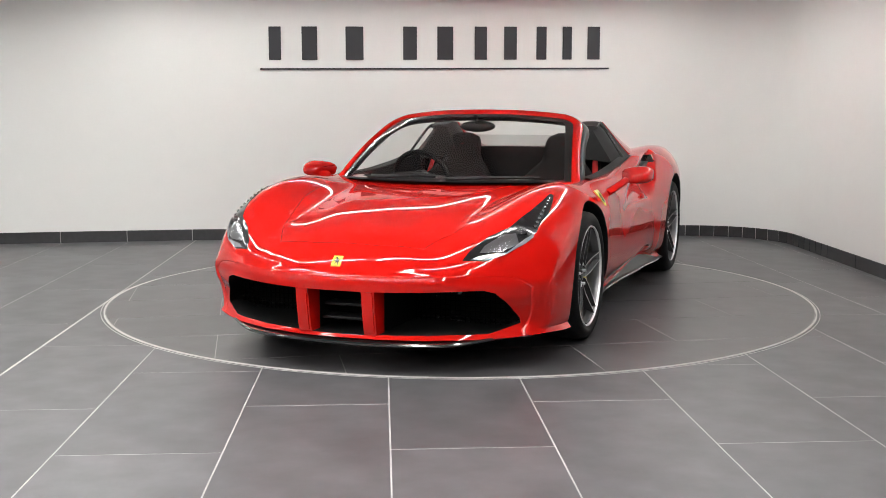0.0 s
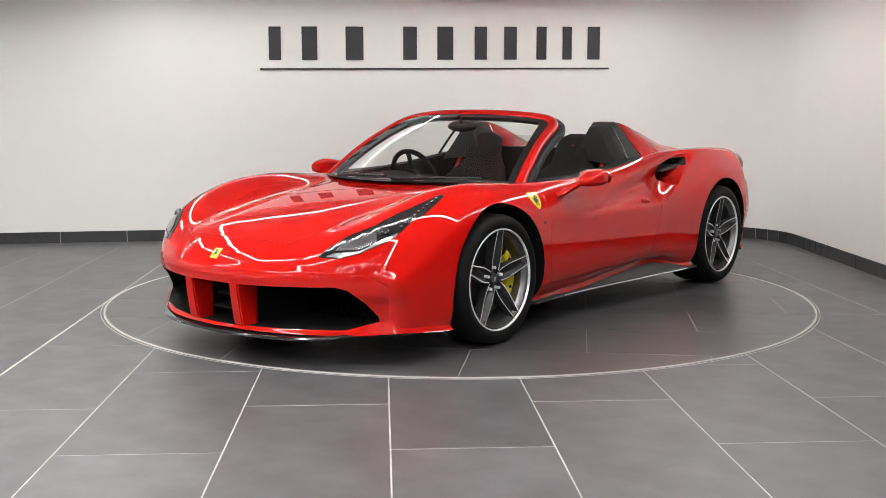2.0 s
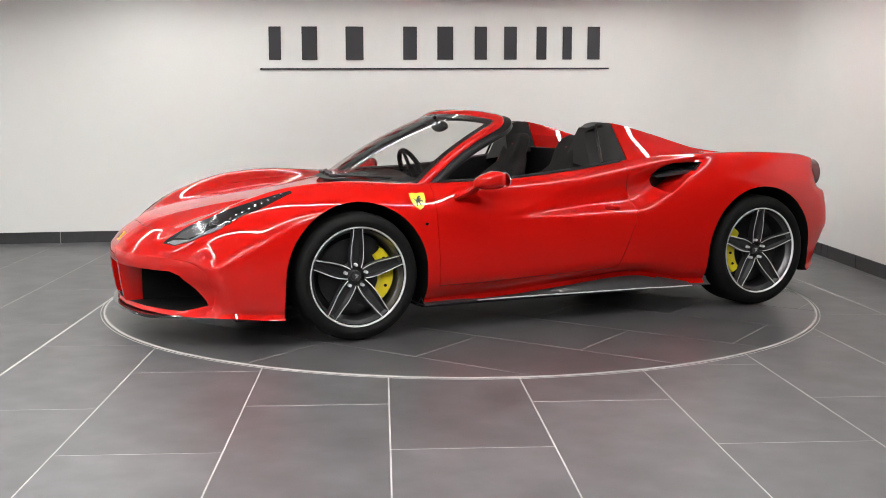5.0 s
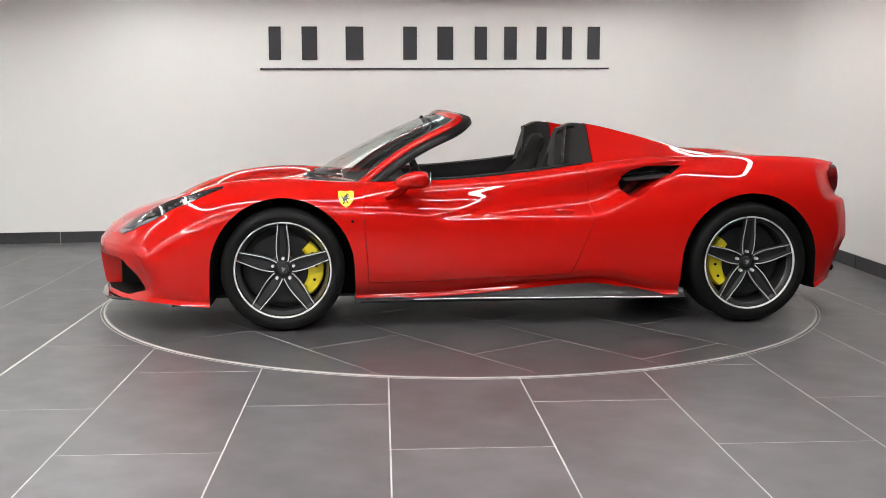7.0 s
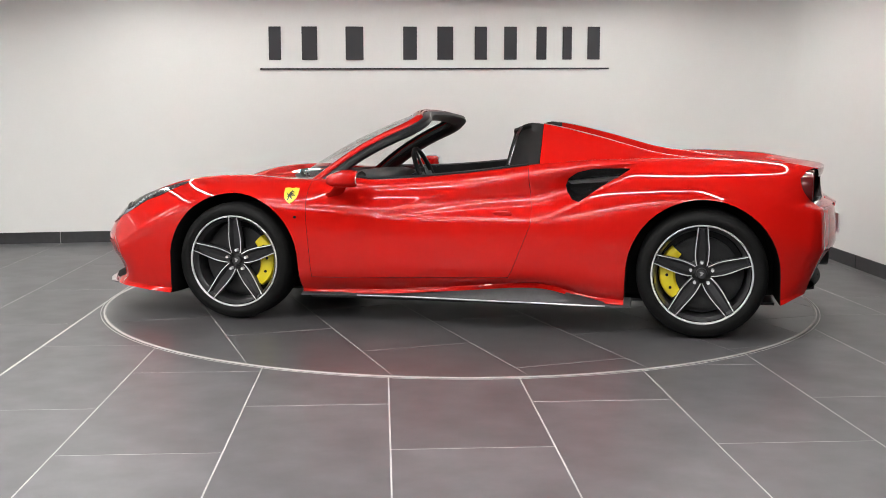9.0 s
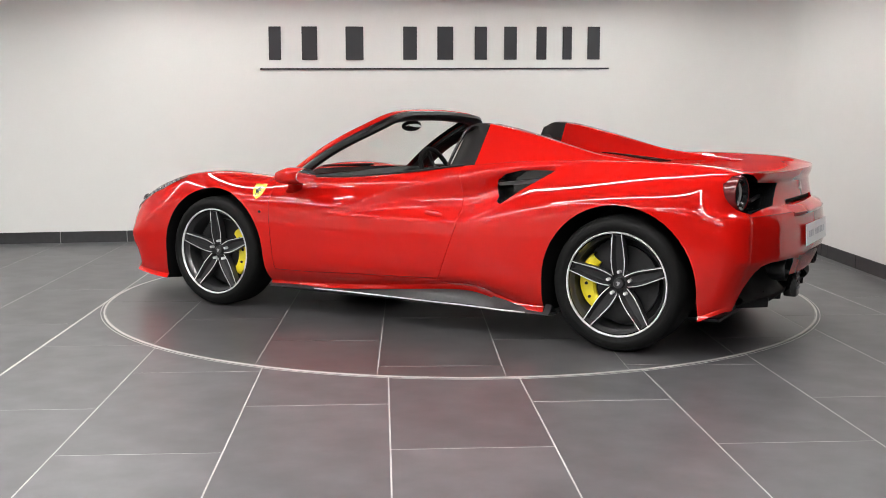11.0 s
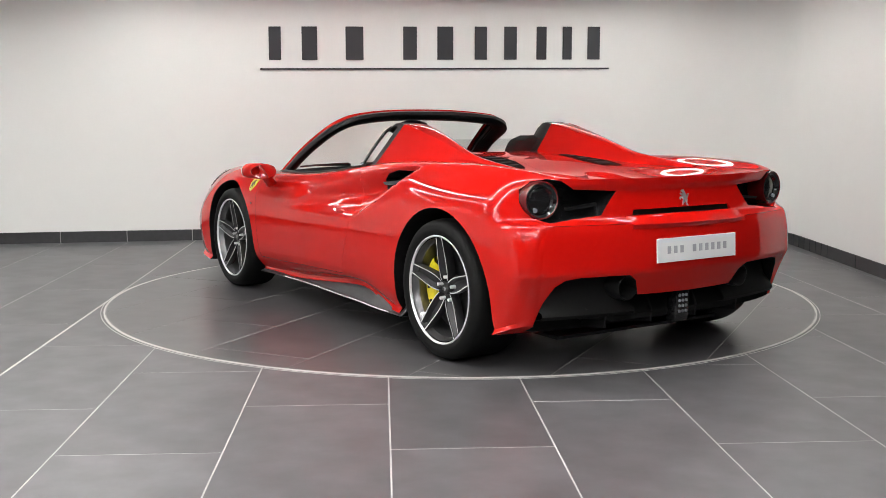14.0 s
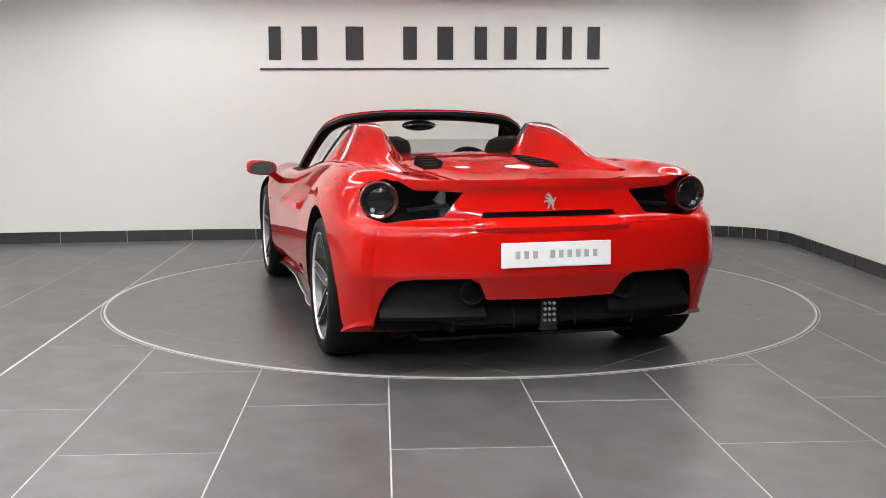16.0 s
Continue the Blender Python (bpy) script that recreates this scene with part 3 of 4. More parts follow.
def build_body():
    hull = to_object(half_hull(), PAINT)
    tree_bm = bmesh.new()
    tree_bm.from_mesh(hull.data)
    bmesh.ops.triangulate(tree_bm, faces=tree_bm.faces[:])
    tree = BVHTree.FromBMesh(tree_bm)
    tree_bm.free()
    # wheel houses
    cut(hull, prism(arch(AXLE, .394), .50, 1.3, 1, LINER))
    cut(hull, prism(arch(-AXLE, .402), .50, 1.3, 1, LINER))
    # cockpit
    cut(hull, prism(COCKPIT, .30, 1.4, 2, LEATHER))
    # lower front openings
    cut(hull, prism([(-.2, .175), (.139, .175), (.139, .385), (-.2, .385)], 2.12, 2.8, 0, LINER))
    cut(hull, prism([(.201, .178), (.68, .182), (.795, .222), (.792, .245), (.745, .335), (.712, .376), (.665, .392), (.201, .385)], 1.86, 2.8, 0, LINER))
    # air intake in the rear wing
    bm = bmesh.new()
    vs = add_prism(bm, [(-.585, .80), (-.600, .840), (-.65, .875), (-.74, .897), (-.94, .900), (-.865, .850), (-.78, .801), (-.71, .750), (-.668, .722), (-.628, .732), (-.595, .765)], .70, 1.2, 1)
    cut(hull, to_object(bm, GLOSSBLACK))
    # tail: lamp pockets, slot, lower black zone
    lamp = [(.40, .846), (.62, .858), (.68, .896), (.74, .908), (.80, .896), (.838, .86), (.846, .80), (.815, .735), (.75, .712), (.60, .728), (.49, .738)]
    cut(hull, prism(lamp, -2.4, -1.80, 0, DARKLAMP))
    cut(hull, prism([(-.2, .731), (.29, .731), (.335, .716), (.315, .757), (-.2, .760)], -2.4, -1.99, 0, LINER))
    cut(hull, prism([(-.2, .05), (.795, .05), (.79, .26), (.772, .35), (.74, .425), (.70, .457), (.63, .468), (.39, .468), (.345, .44), (.305, .365), (-.2, .358)], -2.4, -1.80, 0, LINER))
    # door and bonnet come away along their shut lines
    door = hull.copy()
    door.data = hull.data.copy()
    scene.collection.objects.link(door)
    cut(door, prism(inset(DOOR, .0025), .80, 1.3, 1, PAINT), "INTERSECT")
    cut(hull, prism(DOOR, .796, 1.3, 1, BLACK))
    lid = hull.copy()
    lid.data = hull.data.copy()
    scene.collection.objects.link(lid)
    cut(lid, prism(inset(BONNET, .0022), .55, 1.3, 2, PAINT), "INTERSECT")
    bm = bmesh.new()
    add_prism(bm, BONNET, .55, 1.3, 2)
    cut(hull, to_object(bm, BLACK))
    deck = hull.copy()
    deck.data = hull.data.copy()
    scene.collection.objects.link(deck)
    cut(deck, prism(inset(ENGINE, .002), .80, 1.3, 2, PAINT), "INTERSECT")
    cut(hull, prism(ENGINE, .80, 1.3, 2, BLACK))
    for ob in (hull, lid, deck, door):
        colour_cuts(ob.data, tree, ob is door)
    out = []
    for ob, name in ((hull, "body"), (lid, "bonnet"), (deck, "engine_cover")):
        mats = list(ob.data.materials)
        bm = mirrored(ob.data)
        drop(ob)
        out.append(part(name, bm, mats, car, smooth=32))
    mats = list(door.data.materials)
    for side in (1, -1):
        bm = bmesh.new()
        bm.from_mesh(door.data)
        if side < 0:
            for v in bm.verts:
                v.co.y = -v.co.y
            bmesh.ops.reverse_faces(bm, faces=bm.faces[:])
        out.append(part("door", bm, mats, car, smooth=32))
    drop(door)
    return tree, out



SKIN, BODY = build_body()


def skin_at(p, d):
    """Where the line through p along d meets the smooth body from outside, and the normal there."""
    d, p = Vector(d).normalized(), Vector(p)
    other = p.y < 0
    if other:
        p.y, d.y = -p.y, -d.y
    p.y = max(p.y, 1e-4)
    hit, n, _, _ = SKIN.ray_cast(p + d * 0.6, -d)
    if hit is None:
        hit, n, _, _ = SKIN.find_nearest(p)
    if other:
        hit, n = Vector((hit.x, -hit.y, hit.z)), Vector((n.x, -n.y, n.z))
    return hit, n


def conform(name, pts, d, mat, parent, off=0.004, depth=0.008, step=0.03, label="", flip=False, level=0.0):
    """A thin shell over the body inside the outline pts, seen along d; flip mirrors it to the other side."""
    d = Vector(d).normalized()
    side = d.cross(Vector((0, 0, 1)))
    side = side.normalized() if side.length > 0.05 else Vector((0, 1, 0))
    up = side.cross(d)
    poly = []
    pts = [Vector(p) for p in pts]
    for a, b in zip(pts, pts[1:] + pts[:1]):
        n = max(1, int((b - a).length / step))
        poly += [a.lerp(b, k / n) for k in range(n)]
    o = pts[0]
    bm = bmesh.new()
    face = bm.faces.new([bm.verts.new(((p - o).dot(side), (p - o).dot(up), 0)) for p in poly])
    bm.normal_update()
    bmesh.ops.triangulate(bm, faces=[face], ngon_method="EAR_CLIP")
    for _ in range(5):
        long = [e for e in bm.edges if e.calc_length() > step * 1.6 and not e.is_boundary]
        if not long:
            break
        bmesh.ops.subdivide_edges(bm, edges=long, cuts=1)
        bmesh.ops.triangulate(bm, faces=[f for f in bm.faces if len(f.verts) > 3])
        bmesh.ops.beautify_fill(bm, faces=bm.faces[:], edges=[e for e in bm.edges if not e.is_boundary])
    put = {}
    for v in bm.verts:
        p = o + side * v.co.x + up * v.co.y
        hit, n = skin_at(p, d)
        put[v] = hit + d * off
    for v, p in put.items():
        v.co = p
    bm.normal_update()
    if sum((f.normal.dot(d) * f.calc_area() for f in bm.faces)) < 0:
        bmesh.ops.reverse_faces(bm, faces=bm.faces[:])
    top = bm.faces[:]
    r = bmesh.ops.extrude_face_region(bm, geom=top)
    for v in [g for g in r["geom"] if isinstance(g, bmesh.types.BMVert)]:
        v.co -= d * depth
    new_faces = [g for g in r["geom"] if isinstance(g, bmesh.types.BMFace)]
    bmesh.ops.recalc_face_normals(bm, faces=bm.faces[:])
    if flip:
        for v in bm.verts:
            v.co.y = -v.co.y
        bmesh.ops.reverse_faces(bm, faces=bm.faces[:])
    return part(name, bm, mat, parent, label, smooth=40)


def both_sides(fn):
    return [fn(1), fn(-1)]


def mirror_y(bm, side):
    if side < 0:
        for v in bm.verts:
            v.co.y = -v.co.y
        bmesh.ops.reverse_faces(bm, faces=bm.faces[:])
    return bm


# ---- wheels ----
def build_wheel(x, side, width, radius, front):
    w = width / 2
    rim = 0.262
    bm = bmesh.new()
    prof = [(rim - .012, -w + .01), (rim, -w + .004), (rim, -w + .012), (rim - .022, -w + .03), (rim - .03, 0.0), (rim - .026, w - .045), (rim - .012, w - .026), (rim - .010, w - .013)]
    revolve(bm, prof, 72)
    bmesh.ops.recalc_face_normals(bm, faces=bm.faces[:])
    wheel = part("wheel", bm, RIM, car, "twin five-spoke graphite alloy wheel with polished edges")
    wheel.location = (x, side * ((0.948 if front else 0.955) - w), radius)
    if side < 0:
        wheel.rotation_euler = (0, 0, math.pi)
    # polished lip
    bm = bmesh.new()
    revolve(bm, [(rim - .005, w - .014), (rim - .004, w - .007), (rim - .001, w - .003), (rim + .004, w - .003), (rim + .007, w - .010)], 72)
    bmesh.ops.recalc_face_normals(bm, faces=bm.faces[:])
    part("rim_lip", bm, POLISH, wheel, "polished rim lip")
    # tyre
    bm = bmesh.new()
    R = radius
    prof = [(rim + .004, -w + .012), (rim + .02, -w + .002), (R - .035, -w - .004), (R - .012, -w + .012), (R - .003, -w + .035), (R, -w + .06), (R, w - .06), (R - .003, w - .034),
            (R - .010, w - .014), (R - .022, w - .003), (R - .034, w + .003), (rim + .040, w + .004), (rim + .034, w + .0055), (rim + .022, w + .002), (rim + .008, w - .004), (rim + .003, w - .014)]
    revolve(bm, prof, 80)
    bmesh.ops.recalc_face_normals(bm, faces=bm.faces[:])
    part("tyre", bm, RUBBER, wheel, "black low-profile rubber tyre", smooth=40)
    # spokes: a recessed web between two polished ribs
    knots_r = [.044, .060, .078, .098, .118, .145, .175, .205, .232, .256]
    knots_o = [.0262, .0300, .0328, .0346, .0350, .0340, .0312, .0282, .0256, .0240]
    line = [(r, curve(knots_r, knots_o, r)) for r in [.256 - .0106 * j for j in range(21)]]
    for k in range(5):
        a = radians(90 + 72 * k)
        bm = bmesh.new()
        def at(r, o, h):
            return (r * math.cos(a) - o * math.sin(a), h - .040 * (1 - r / .256), r * math.sin(a) + o * math.cos(a))
        rows = [[at(r, o * f, w - .036 + .022 * (abs(f) == 1)) for f in (-1, -.5, 0, .5, 1)] for j in (0,) for r, o in line]
        deep = [[at(r, o * f, w - .058) for f in (-1, -.5, 0, .5, 1)] for r, o in line]
        va, _ = lattice(bm, rows)
        vb, _ = lattice(bm, deep)
        for i in range(len(line) - 1):
            bm.faces.new((va[i][0], vb[i][0], vb[i + 1][0], va[i + 1][0]))
            bm.faces.new((va[i][4], va[i + 1][4], vb[i + 1][4], vb[i][4]))
        for f in bm.faces:
            f.material_index = 0
        n0 = len(bm.faces)
        for sg in (-1, 1):
            sec = []
            for r, o in line:
                t = .0024
                sec.append([at(r, sg * (o - t), w - .014), at(r, sg * (o - t), w - .009), at(r, sg * (o + t), w - .009), at(r, sg * (o + t * 1.6), w - .045)])
            lattice(bm, sec)
        bm.faces.ensure_lookup_table()
        bmesh.ops.recalc_face_normals(bm, faces=bm.faces[:])
        for f in bm.faces[n0:]:
            f.material_index = 1 if abs(f.normal.y) > 0.5 else 0
        part("spoke", bm, [SPOKEWEB, POLISH], wheel, smooth=25)
    # hub, bolts
    bm = bmesh.new()
    rings, _ = revolve(bm, [(.076, w - .100), (.074, w - .084), (.050, w - .074), (.030, w - .068), (.028, w - .050), (.024, w - .045), (.004, w - .045)], 40)
    bm.faces.new(rings[-1])
    bmesh.ops.recalc_face_normals(bm, faces=bm.faces[:])
    part("hub", bm, SPOKEWEB, wheel, "dark wheel hub")
    bm = bmesh.new()
    add_prism(bm, [(-.012, .006), (.002, .012), (.012, .010), (.004, .0), (.008, -.012), (-.003, -.008)], w - .046, w - .0425, 1)
    part("centre_emblem", bm, CHROME, wheel, "small silver centre emblem", smooth=0)
    for k in range(5):
        a = radians(90 + 72 * k)
        bm = bmesh.new()
        add_cyl(bm, .0100, .0080, .030, pose(.060 * math.cos(a), w - .055, .060 * math.sin(a), -90, 0, 0), 12)
        part("wheel_bolt", bm, POLISH, wheel, smooth=30)
    # brake
    bm = bmesh.new()
    rings, _ = revolve(bm, [(.07, w - .098), (.195, w - .098), (.195, w - .125), (.07, w - .125)], 56)
    bmesh.ops.recalc_face_normals(bm, faces=bm.faces[:])
    rings, _ = revolve(bm, [(.226, w - .15), (.01, w - .15)], 40)
    part("brake_disc", bm, DISCMAT, wheel, "dark carbon brake disc")
    bm = bmesh.new()
    toward = 180 if front else 0
    if side < 0:
        toward = 180 - toward
    span = 45 if front else 43
    rows = []
    for k in range(13):
        f = -1 + k / 6
        a = radians(toward + f * span)
        lo, hi = .136 + .010 * abs(f), .226 - .018 * f * f
        rows.append([(r * math.cos(a), h, r * math.sin(a)) for r, h in ((lo, w - .13), (lo, w - .084), (lo + .012, w - .074), (hi - .03, w - .068 - .004 * (k % 3 == 1)), (hi - .008, w - .076), (hi, w - .09), (hi, w - .14))])
    lattice(bm, rows)
    bmesh.ops.recalc_face_normals(bm, faces=bm.faces[:])
    cal = part("brake_caliper", bm, YELLOW, wheel, "yellow brake caliper")
    for f in (-.62, -.1, .45):
        a = radians(toward + f * span)
        bm = bmesh.new()
        add_cyl(bm, .0085, .0075, .008, pose(.182 * math.cos(a), w - .067, .182 * math.sin(a), -90, 0, 0), 10)
        part("caliper_bolt", bm, BLACK, wheel)
    return wheel


for fx, sd in ((1, 1), (1, -1), (-1, 1), (-1, -1)):
    if fx > 0:
        build_wheel(AXLE, sd, .245, .342, True)
    else:
        build_wheel(-AXLE, sd, .305, .346, False)


# ---- lower trim ----
def build_side_skirt(side):
    """A recessed dark sill that swells towards the rear wheel, over a blade with a bright strip for its glint."""
    bm = bmesh.new()
    rows = []
    for k in range(30):
        x = .93 - 1.885 * k / 29
        top = faired(SILL_Z, x) + .012
        y = faired(SILL_Y, x)
        swell = smooth_step(.35, -.30, x) * smooth_step(-.95, -.60, x)
        low = .152
        rows.append([(x, y - .10, top - .06), (x, y - .022, top), (x, y - .012 + .03 * swell, top * .5 + low * .5 + .006), (x, y + .010 + .035 * swell, low + .012), (x, y + .030 + .03 * swell, low + .006),
                     (x, y + .030 + .03 * swell, low), (x, y - .05, low - .006), (x, y - .25, low)])
    lattice(bm, rows)
    bmesh.ops.recalc_face_normals(bm, faces=bm.faces[:])
    thicken(bm, .004)
    skirt = part("side_skirt", mirror_y(bm, side), CARBON, car, "dark grey sill blade")
    # the light mirrored along the blade's edge, modelled as a bright strip
    bm = bmesh.new()
    pts = []
    for k in range(25):
        x = .60 - 1.42 * k / 24
        y = faired(SILL_Y, x) + .030 + .03 * smooth_step(.35, -.30, x) * smooth_step(-.95, -.60, x)
        pts.append((x, y + .001, .1565))
    tube(bm, pts, .0042, 8)
    part("blade_edge", mirror_y(bm, side), POLISH, skirt, "bright strip in place of the reflection on the sill blade", smooth=60)
    return skirt


both_sides(build_side_skirt)

bm = bmesh.new()
half = [(1.95, .80), (1.76, .80), (1.74, .54), (.92, .54), (.90, .80), (-.90, .80), (-.92, .54), (-1.74, .54)]
add_prism(bm, half + [(x, -y) for x, y in half[::-1]], .125, .140, 2)
part("undertray", bm, BLACK, car, "flat black undertray", smooth=0)


def build_splitter():
    bm = bmesh.new()
    edge = []
    for k in range(41):
        y = -.86 + 1.72 * k / 40
        p = place(2.45, abs(y) * .97, .17)
        edge.append((p.x + .030 - .085 * smooth_step(.45, .86, abs(y)), y))
    inner = [(x - .30, y * .97) for x, y in edge]
    rows = []
    for (x, y), (xi, yi) in zip(edge, inner):
        rise = .030 * smooth_step(.5, .86, abs(y))
        rows.append([(xi, yi, .158 + rise), (x - .05, y, .152 + rise), (x - .006, y, .147 + rise), (x, y, .140 + rise), (x - .006, y, .132 + rise), (xi, yi, .126 + rise)])
    lattice(bm, rows, closed_u=True)
    bmesh.ops.recalc_face_normals(bm, faces=bm.faces[:])
    part("front_splitter", bm, GLOSSBLACK, car, "dark gloss front splitter lip")


build_splitter()


def build_grilles():
    for side in (1, -1):
        bm = bmesh.new()
        # a mesh of thin crossed bars behind each side opening
        for k in range(9):
            z = .192 + .024 * k
            add_box(bm, (1.985, .215 * 1, z - .002), (1.992, .78, z + .002))
        for k in range(22):
            y = .22 + .026 * k
            add_box(bm, (1.979, y - .002, .18), (1.985, y + .002, .40))
        part("radiator_grille", mirror_y(bm, side), GRILLE, car, "black radiator mesh", smooth=0)
        bm = bmesh.new()
        add_prism(bm, [(2.33, .172), (2.417, .172), (2.428, .20), (2.444, .30), (2.453, .392), (2.33, .392)], .137, .203, 1)
        bmesh.ops.bevel(bm, geom=[e for e in bm.edges if all(v.co.x > 2.4 for v in e.verts)], offset=.008, segments=2, affect="EDGES")
        part("grille_pillar", mirror_y(bm, side), PAINT, car, "red grille pillar", smooth=35)
        bm = bmesh.new()
        add_cyl(bm, .016, .014, .012, pose(2.0, side * .46, .335, 0, 90, 0), 16)
        part("parking_sensor", bm, GLOSSBLACK, car, smooth=30)
    bm = bmesh.new()
    for z, x in ((.235, 2.30), (.295, 2.27)):
        add_box(bm, (x - .05, -.113, z - .007), (x + .05, .113, z + .007), .004)
    part("centre_grille_slat", bm, BLACK, car, "dark horizontal grille slats")


build_grilles()


# ---- windscreen and its frame ----
def pane(u, v):
    """A point of the windscreen: u across from -1 to 1, v from the scuttle up to the header."""
    a = abs(u)
    b = Vector((1.205 - .285 * a ** 1.9, .735 * u, .800 - .004 * a))
    t = Vector((.415 - .085 * a ** 2.2, .595 * u, 1.198 - .042 * a ** 2.4))
    p = b.lerp(t, v)
    return p + Vector((.55, 0, .80)) * .030 * math.sin(math.pi * v)


def pane_frame(u, v):
    e = 1e-3
    du, dv = (pane(u + e, v) - pane(u - e, v)), (pane(u, v + e) - pane(u, v - e))
    n = du.cross(dv)
    n = n.normalized()
    if n.x < 0:
        n = -n
    return n, du.normalized(), dv.normalized()


bm = bmesh.new()
lattice(bm, [[pane(-1 + 2 * i / 28, j / 14) for i in range(29)] for j in range(15)])
bm.normal_update()
windscreen = part("windscreen", bm, GLASS, car, "raked clear windscreen", smooth=60)
windscreen.visible_shadow = False


def edge_path():
    """Up one side of the windscreen, across its head and down the other."""
    r = .13
    out = []
    for k in range(15):
        out.append((1.0, -.03 + (1 - r + .03) * k / 14))
    for k in range(1, 8):
        a = radians(90 * k / 7)
        out.append((1 - r * .9 + r * .9 * math.cos(a), 1 - r + r * math.sin(a)))
    for k in range(1, 12):
        out.append(((1 - r * .9) * (1 - k / 11), 1.0))
    return out + [(-u, v) for u, v in out[-2::-1]]


def frame_strip(sec, name, mat, label):
    path = edge_path()
    P = [pane(u, v) for u, v in path]
    rows = []
    for i, (u, v) in enumerate(path):
        n, du, dv = pane_frame(max(-.999, min(.999, u)), min(.999, max(.001, v)))
        t = (P[min(i + 1, len(P) - 1)] - P[max(i - 1, 0)]).normalized()
        o = t.cross(n).normalized()
        if o.dot(P[i] - Vector((.8, 0, .98))) < 0:
            o = -o
        f = smooth_step(.55, 1.0, v)
        rows.append([P[i] + o * (a * (1 + .25 * f)) + n * b for a, b in sec])
    bm = bmesh.new()
    vs, fs = lattice(bm, rows, closed_u=True)
    bm.faces.new(vs[0])
    bm.faces.new(vs[-1])
    bmesh.ops.recalc_face_normals(bm, faces=bm.faces[:])
    return part(name, bm, mat, car, label, smooth=50)


frame_strip([(-.004, .002), (.006, .009), (.026, .011), (.044, .004), (.050, -.012), (.044, -.026), (.004, -.030), (-.006, -.010)], "windscreen_frame", PAINT, "red windscreen frame")
frame_strip([(.010, -.022), (.046, -.014), (.064, -.016), (.082, -.030), (.084, -.052), (.066, -.066), (.020, -.062), (.000, -.045)], "windscreen_seal", BLACK, "thick black rubber and trim behind the windscreen frame")
frame_strip([(-.011, -.013), (.047, -.017), (.047, -.037), (-.011, -.037)], "pillar_trim", BLACK, "black inner pillar lining")
frame_strip([(-.046, -.003), (-.046, -.006), (.0, -.008), (.0, -.003)], "windscreen_border", GLOSSBLACK, "black printed glass border")

# scuttle, wipers, inner mirror
bm = bmesh.new()
rows = []
for k in range(29):
    u = -1 + 2 * k / 28
    b = pane(u, 0.0)
    fwd = Vector((.022, 0, .0)) * (1 - .4 * abs(u))
    rows.append([b + fwd + Vector((0, 0, .012)), b + Vector((.0, 0, .018)), pane(u, .035) + Vector((.004, 0, .004)), b + Vector((-.06, 0, -.05))])
lattice(bm, rows)
bmesh.ops.recalc_face_normals(bm, faces=bm.faces[:])
part("scuttle", bm, BLACK, car, "black scuttle panel")


def build_wiper(u0, u1, v1):
    bm = bmesh.new()
    pts = []
    for k in range(9):
        f = k / 8
        u, v = u0 + (u1 - u0) * f, .02 + v1 * f
        n, _, _ = pane_frame(u, max(.01, v))
        pts.append(pane(u, v) + n * (.022 - .006 * f))
    tube(bm, pts, [.011 - .005 * k / 8 for k in range(9)], 8)
    w = part("wiper", bm, BLACK, car, "black windscreen wiper")
    bm = bmesh.new()
    pts = []
    for k in range(9):
        f = k / 8
        u, v = u1 - .40 + .62 * f, .035 + v1 * .9
        n, _, _ = pane_frame(max(-.99, min(.99, u)), v)
        pts.append(pane(u, v) + n * .010)
    tube(bm, pts, .007, 6)
    part("wiper_blade", bm, BLACK, car)
    return w


build_wiper(.10, .55, .035)
build_wiper(-.62, -.22, .03)
bm = bmesh.new()
bmesh.ops.create_uvsphere(bm, u_segments=24, v_segments=12, radius=1, matrix=pose(.45, 0.0, 1.115, 0, -12, 0) @ Matrix.Diagonal((.022, .118, .036, 1)))
mir = part("inner_mirror", bm, BLACK, car, "black inner rear-view mirror", smooth=60)
bm = bmesh.new()
bmesh.ops.create_uvsphere(bm, u_segments=24, v_segments=12, radius=1, matrix=pose(.438, 0.0, 1.1125, 0, -12, 0) @ Matrix.Diagonal((.014, .106, .029, 1)))
part("mirror_glass", bm, MIRROR, mir, "silvered mirror glass", smooth=60)
bm = bmesh.new()
tube(bm, [(.455, 0, 1.13), (.475, 0, 1.165), (.49, 0, 1.178)], .012, 8)
part("mirror_stem", bm, BLACK, mir)


# ---- buttresses behind the seats ----
def deck_z(x, y):
    h, _ = skin_at((x, y, 1.0), (0, 0, 1))
    return h.z


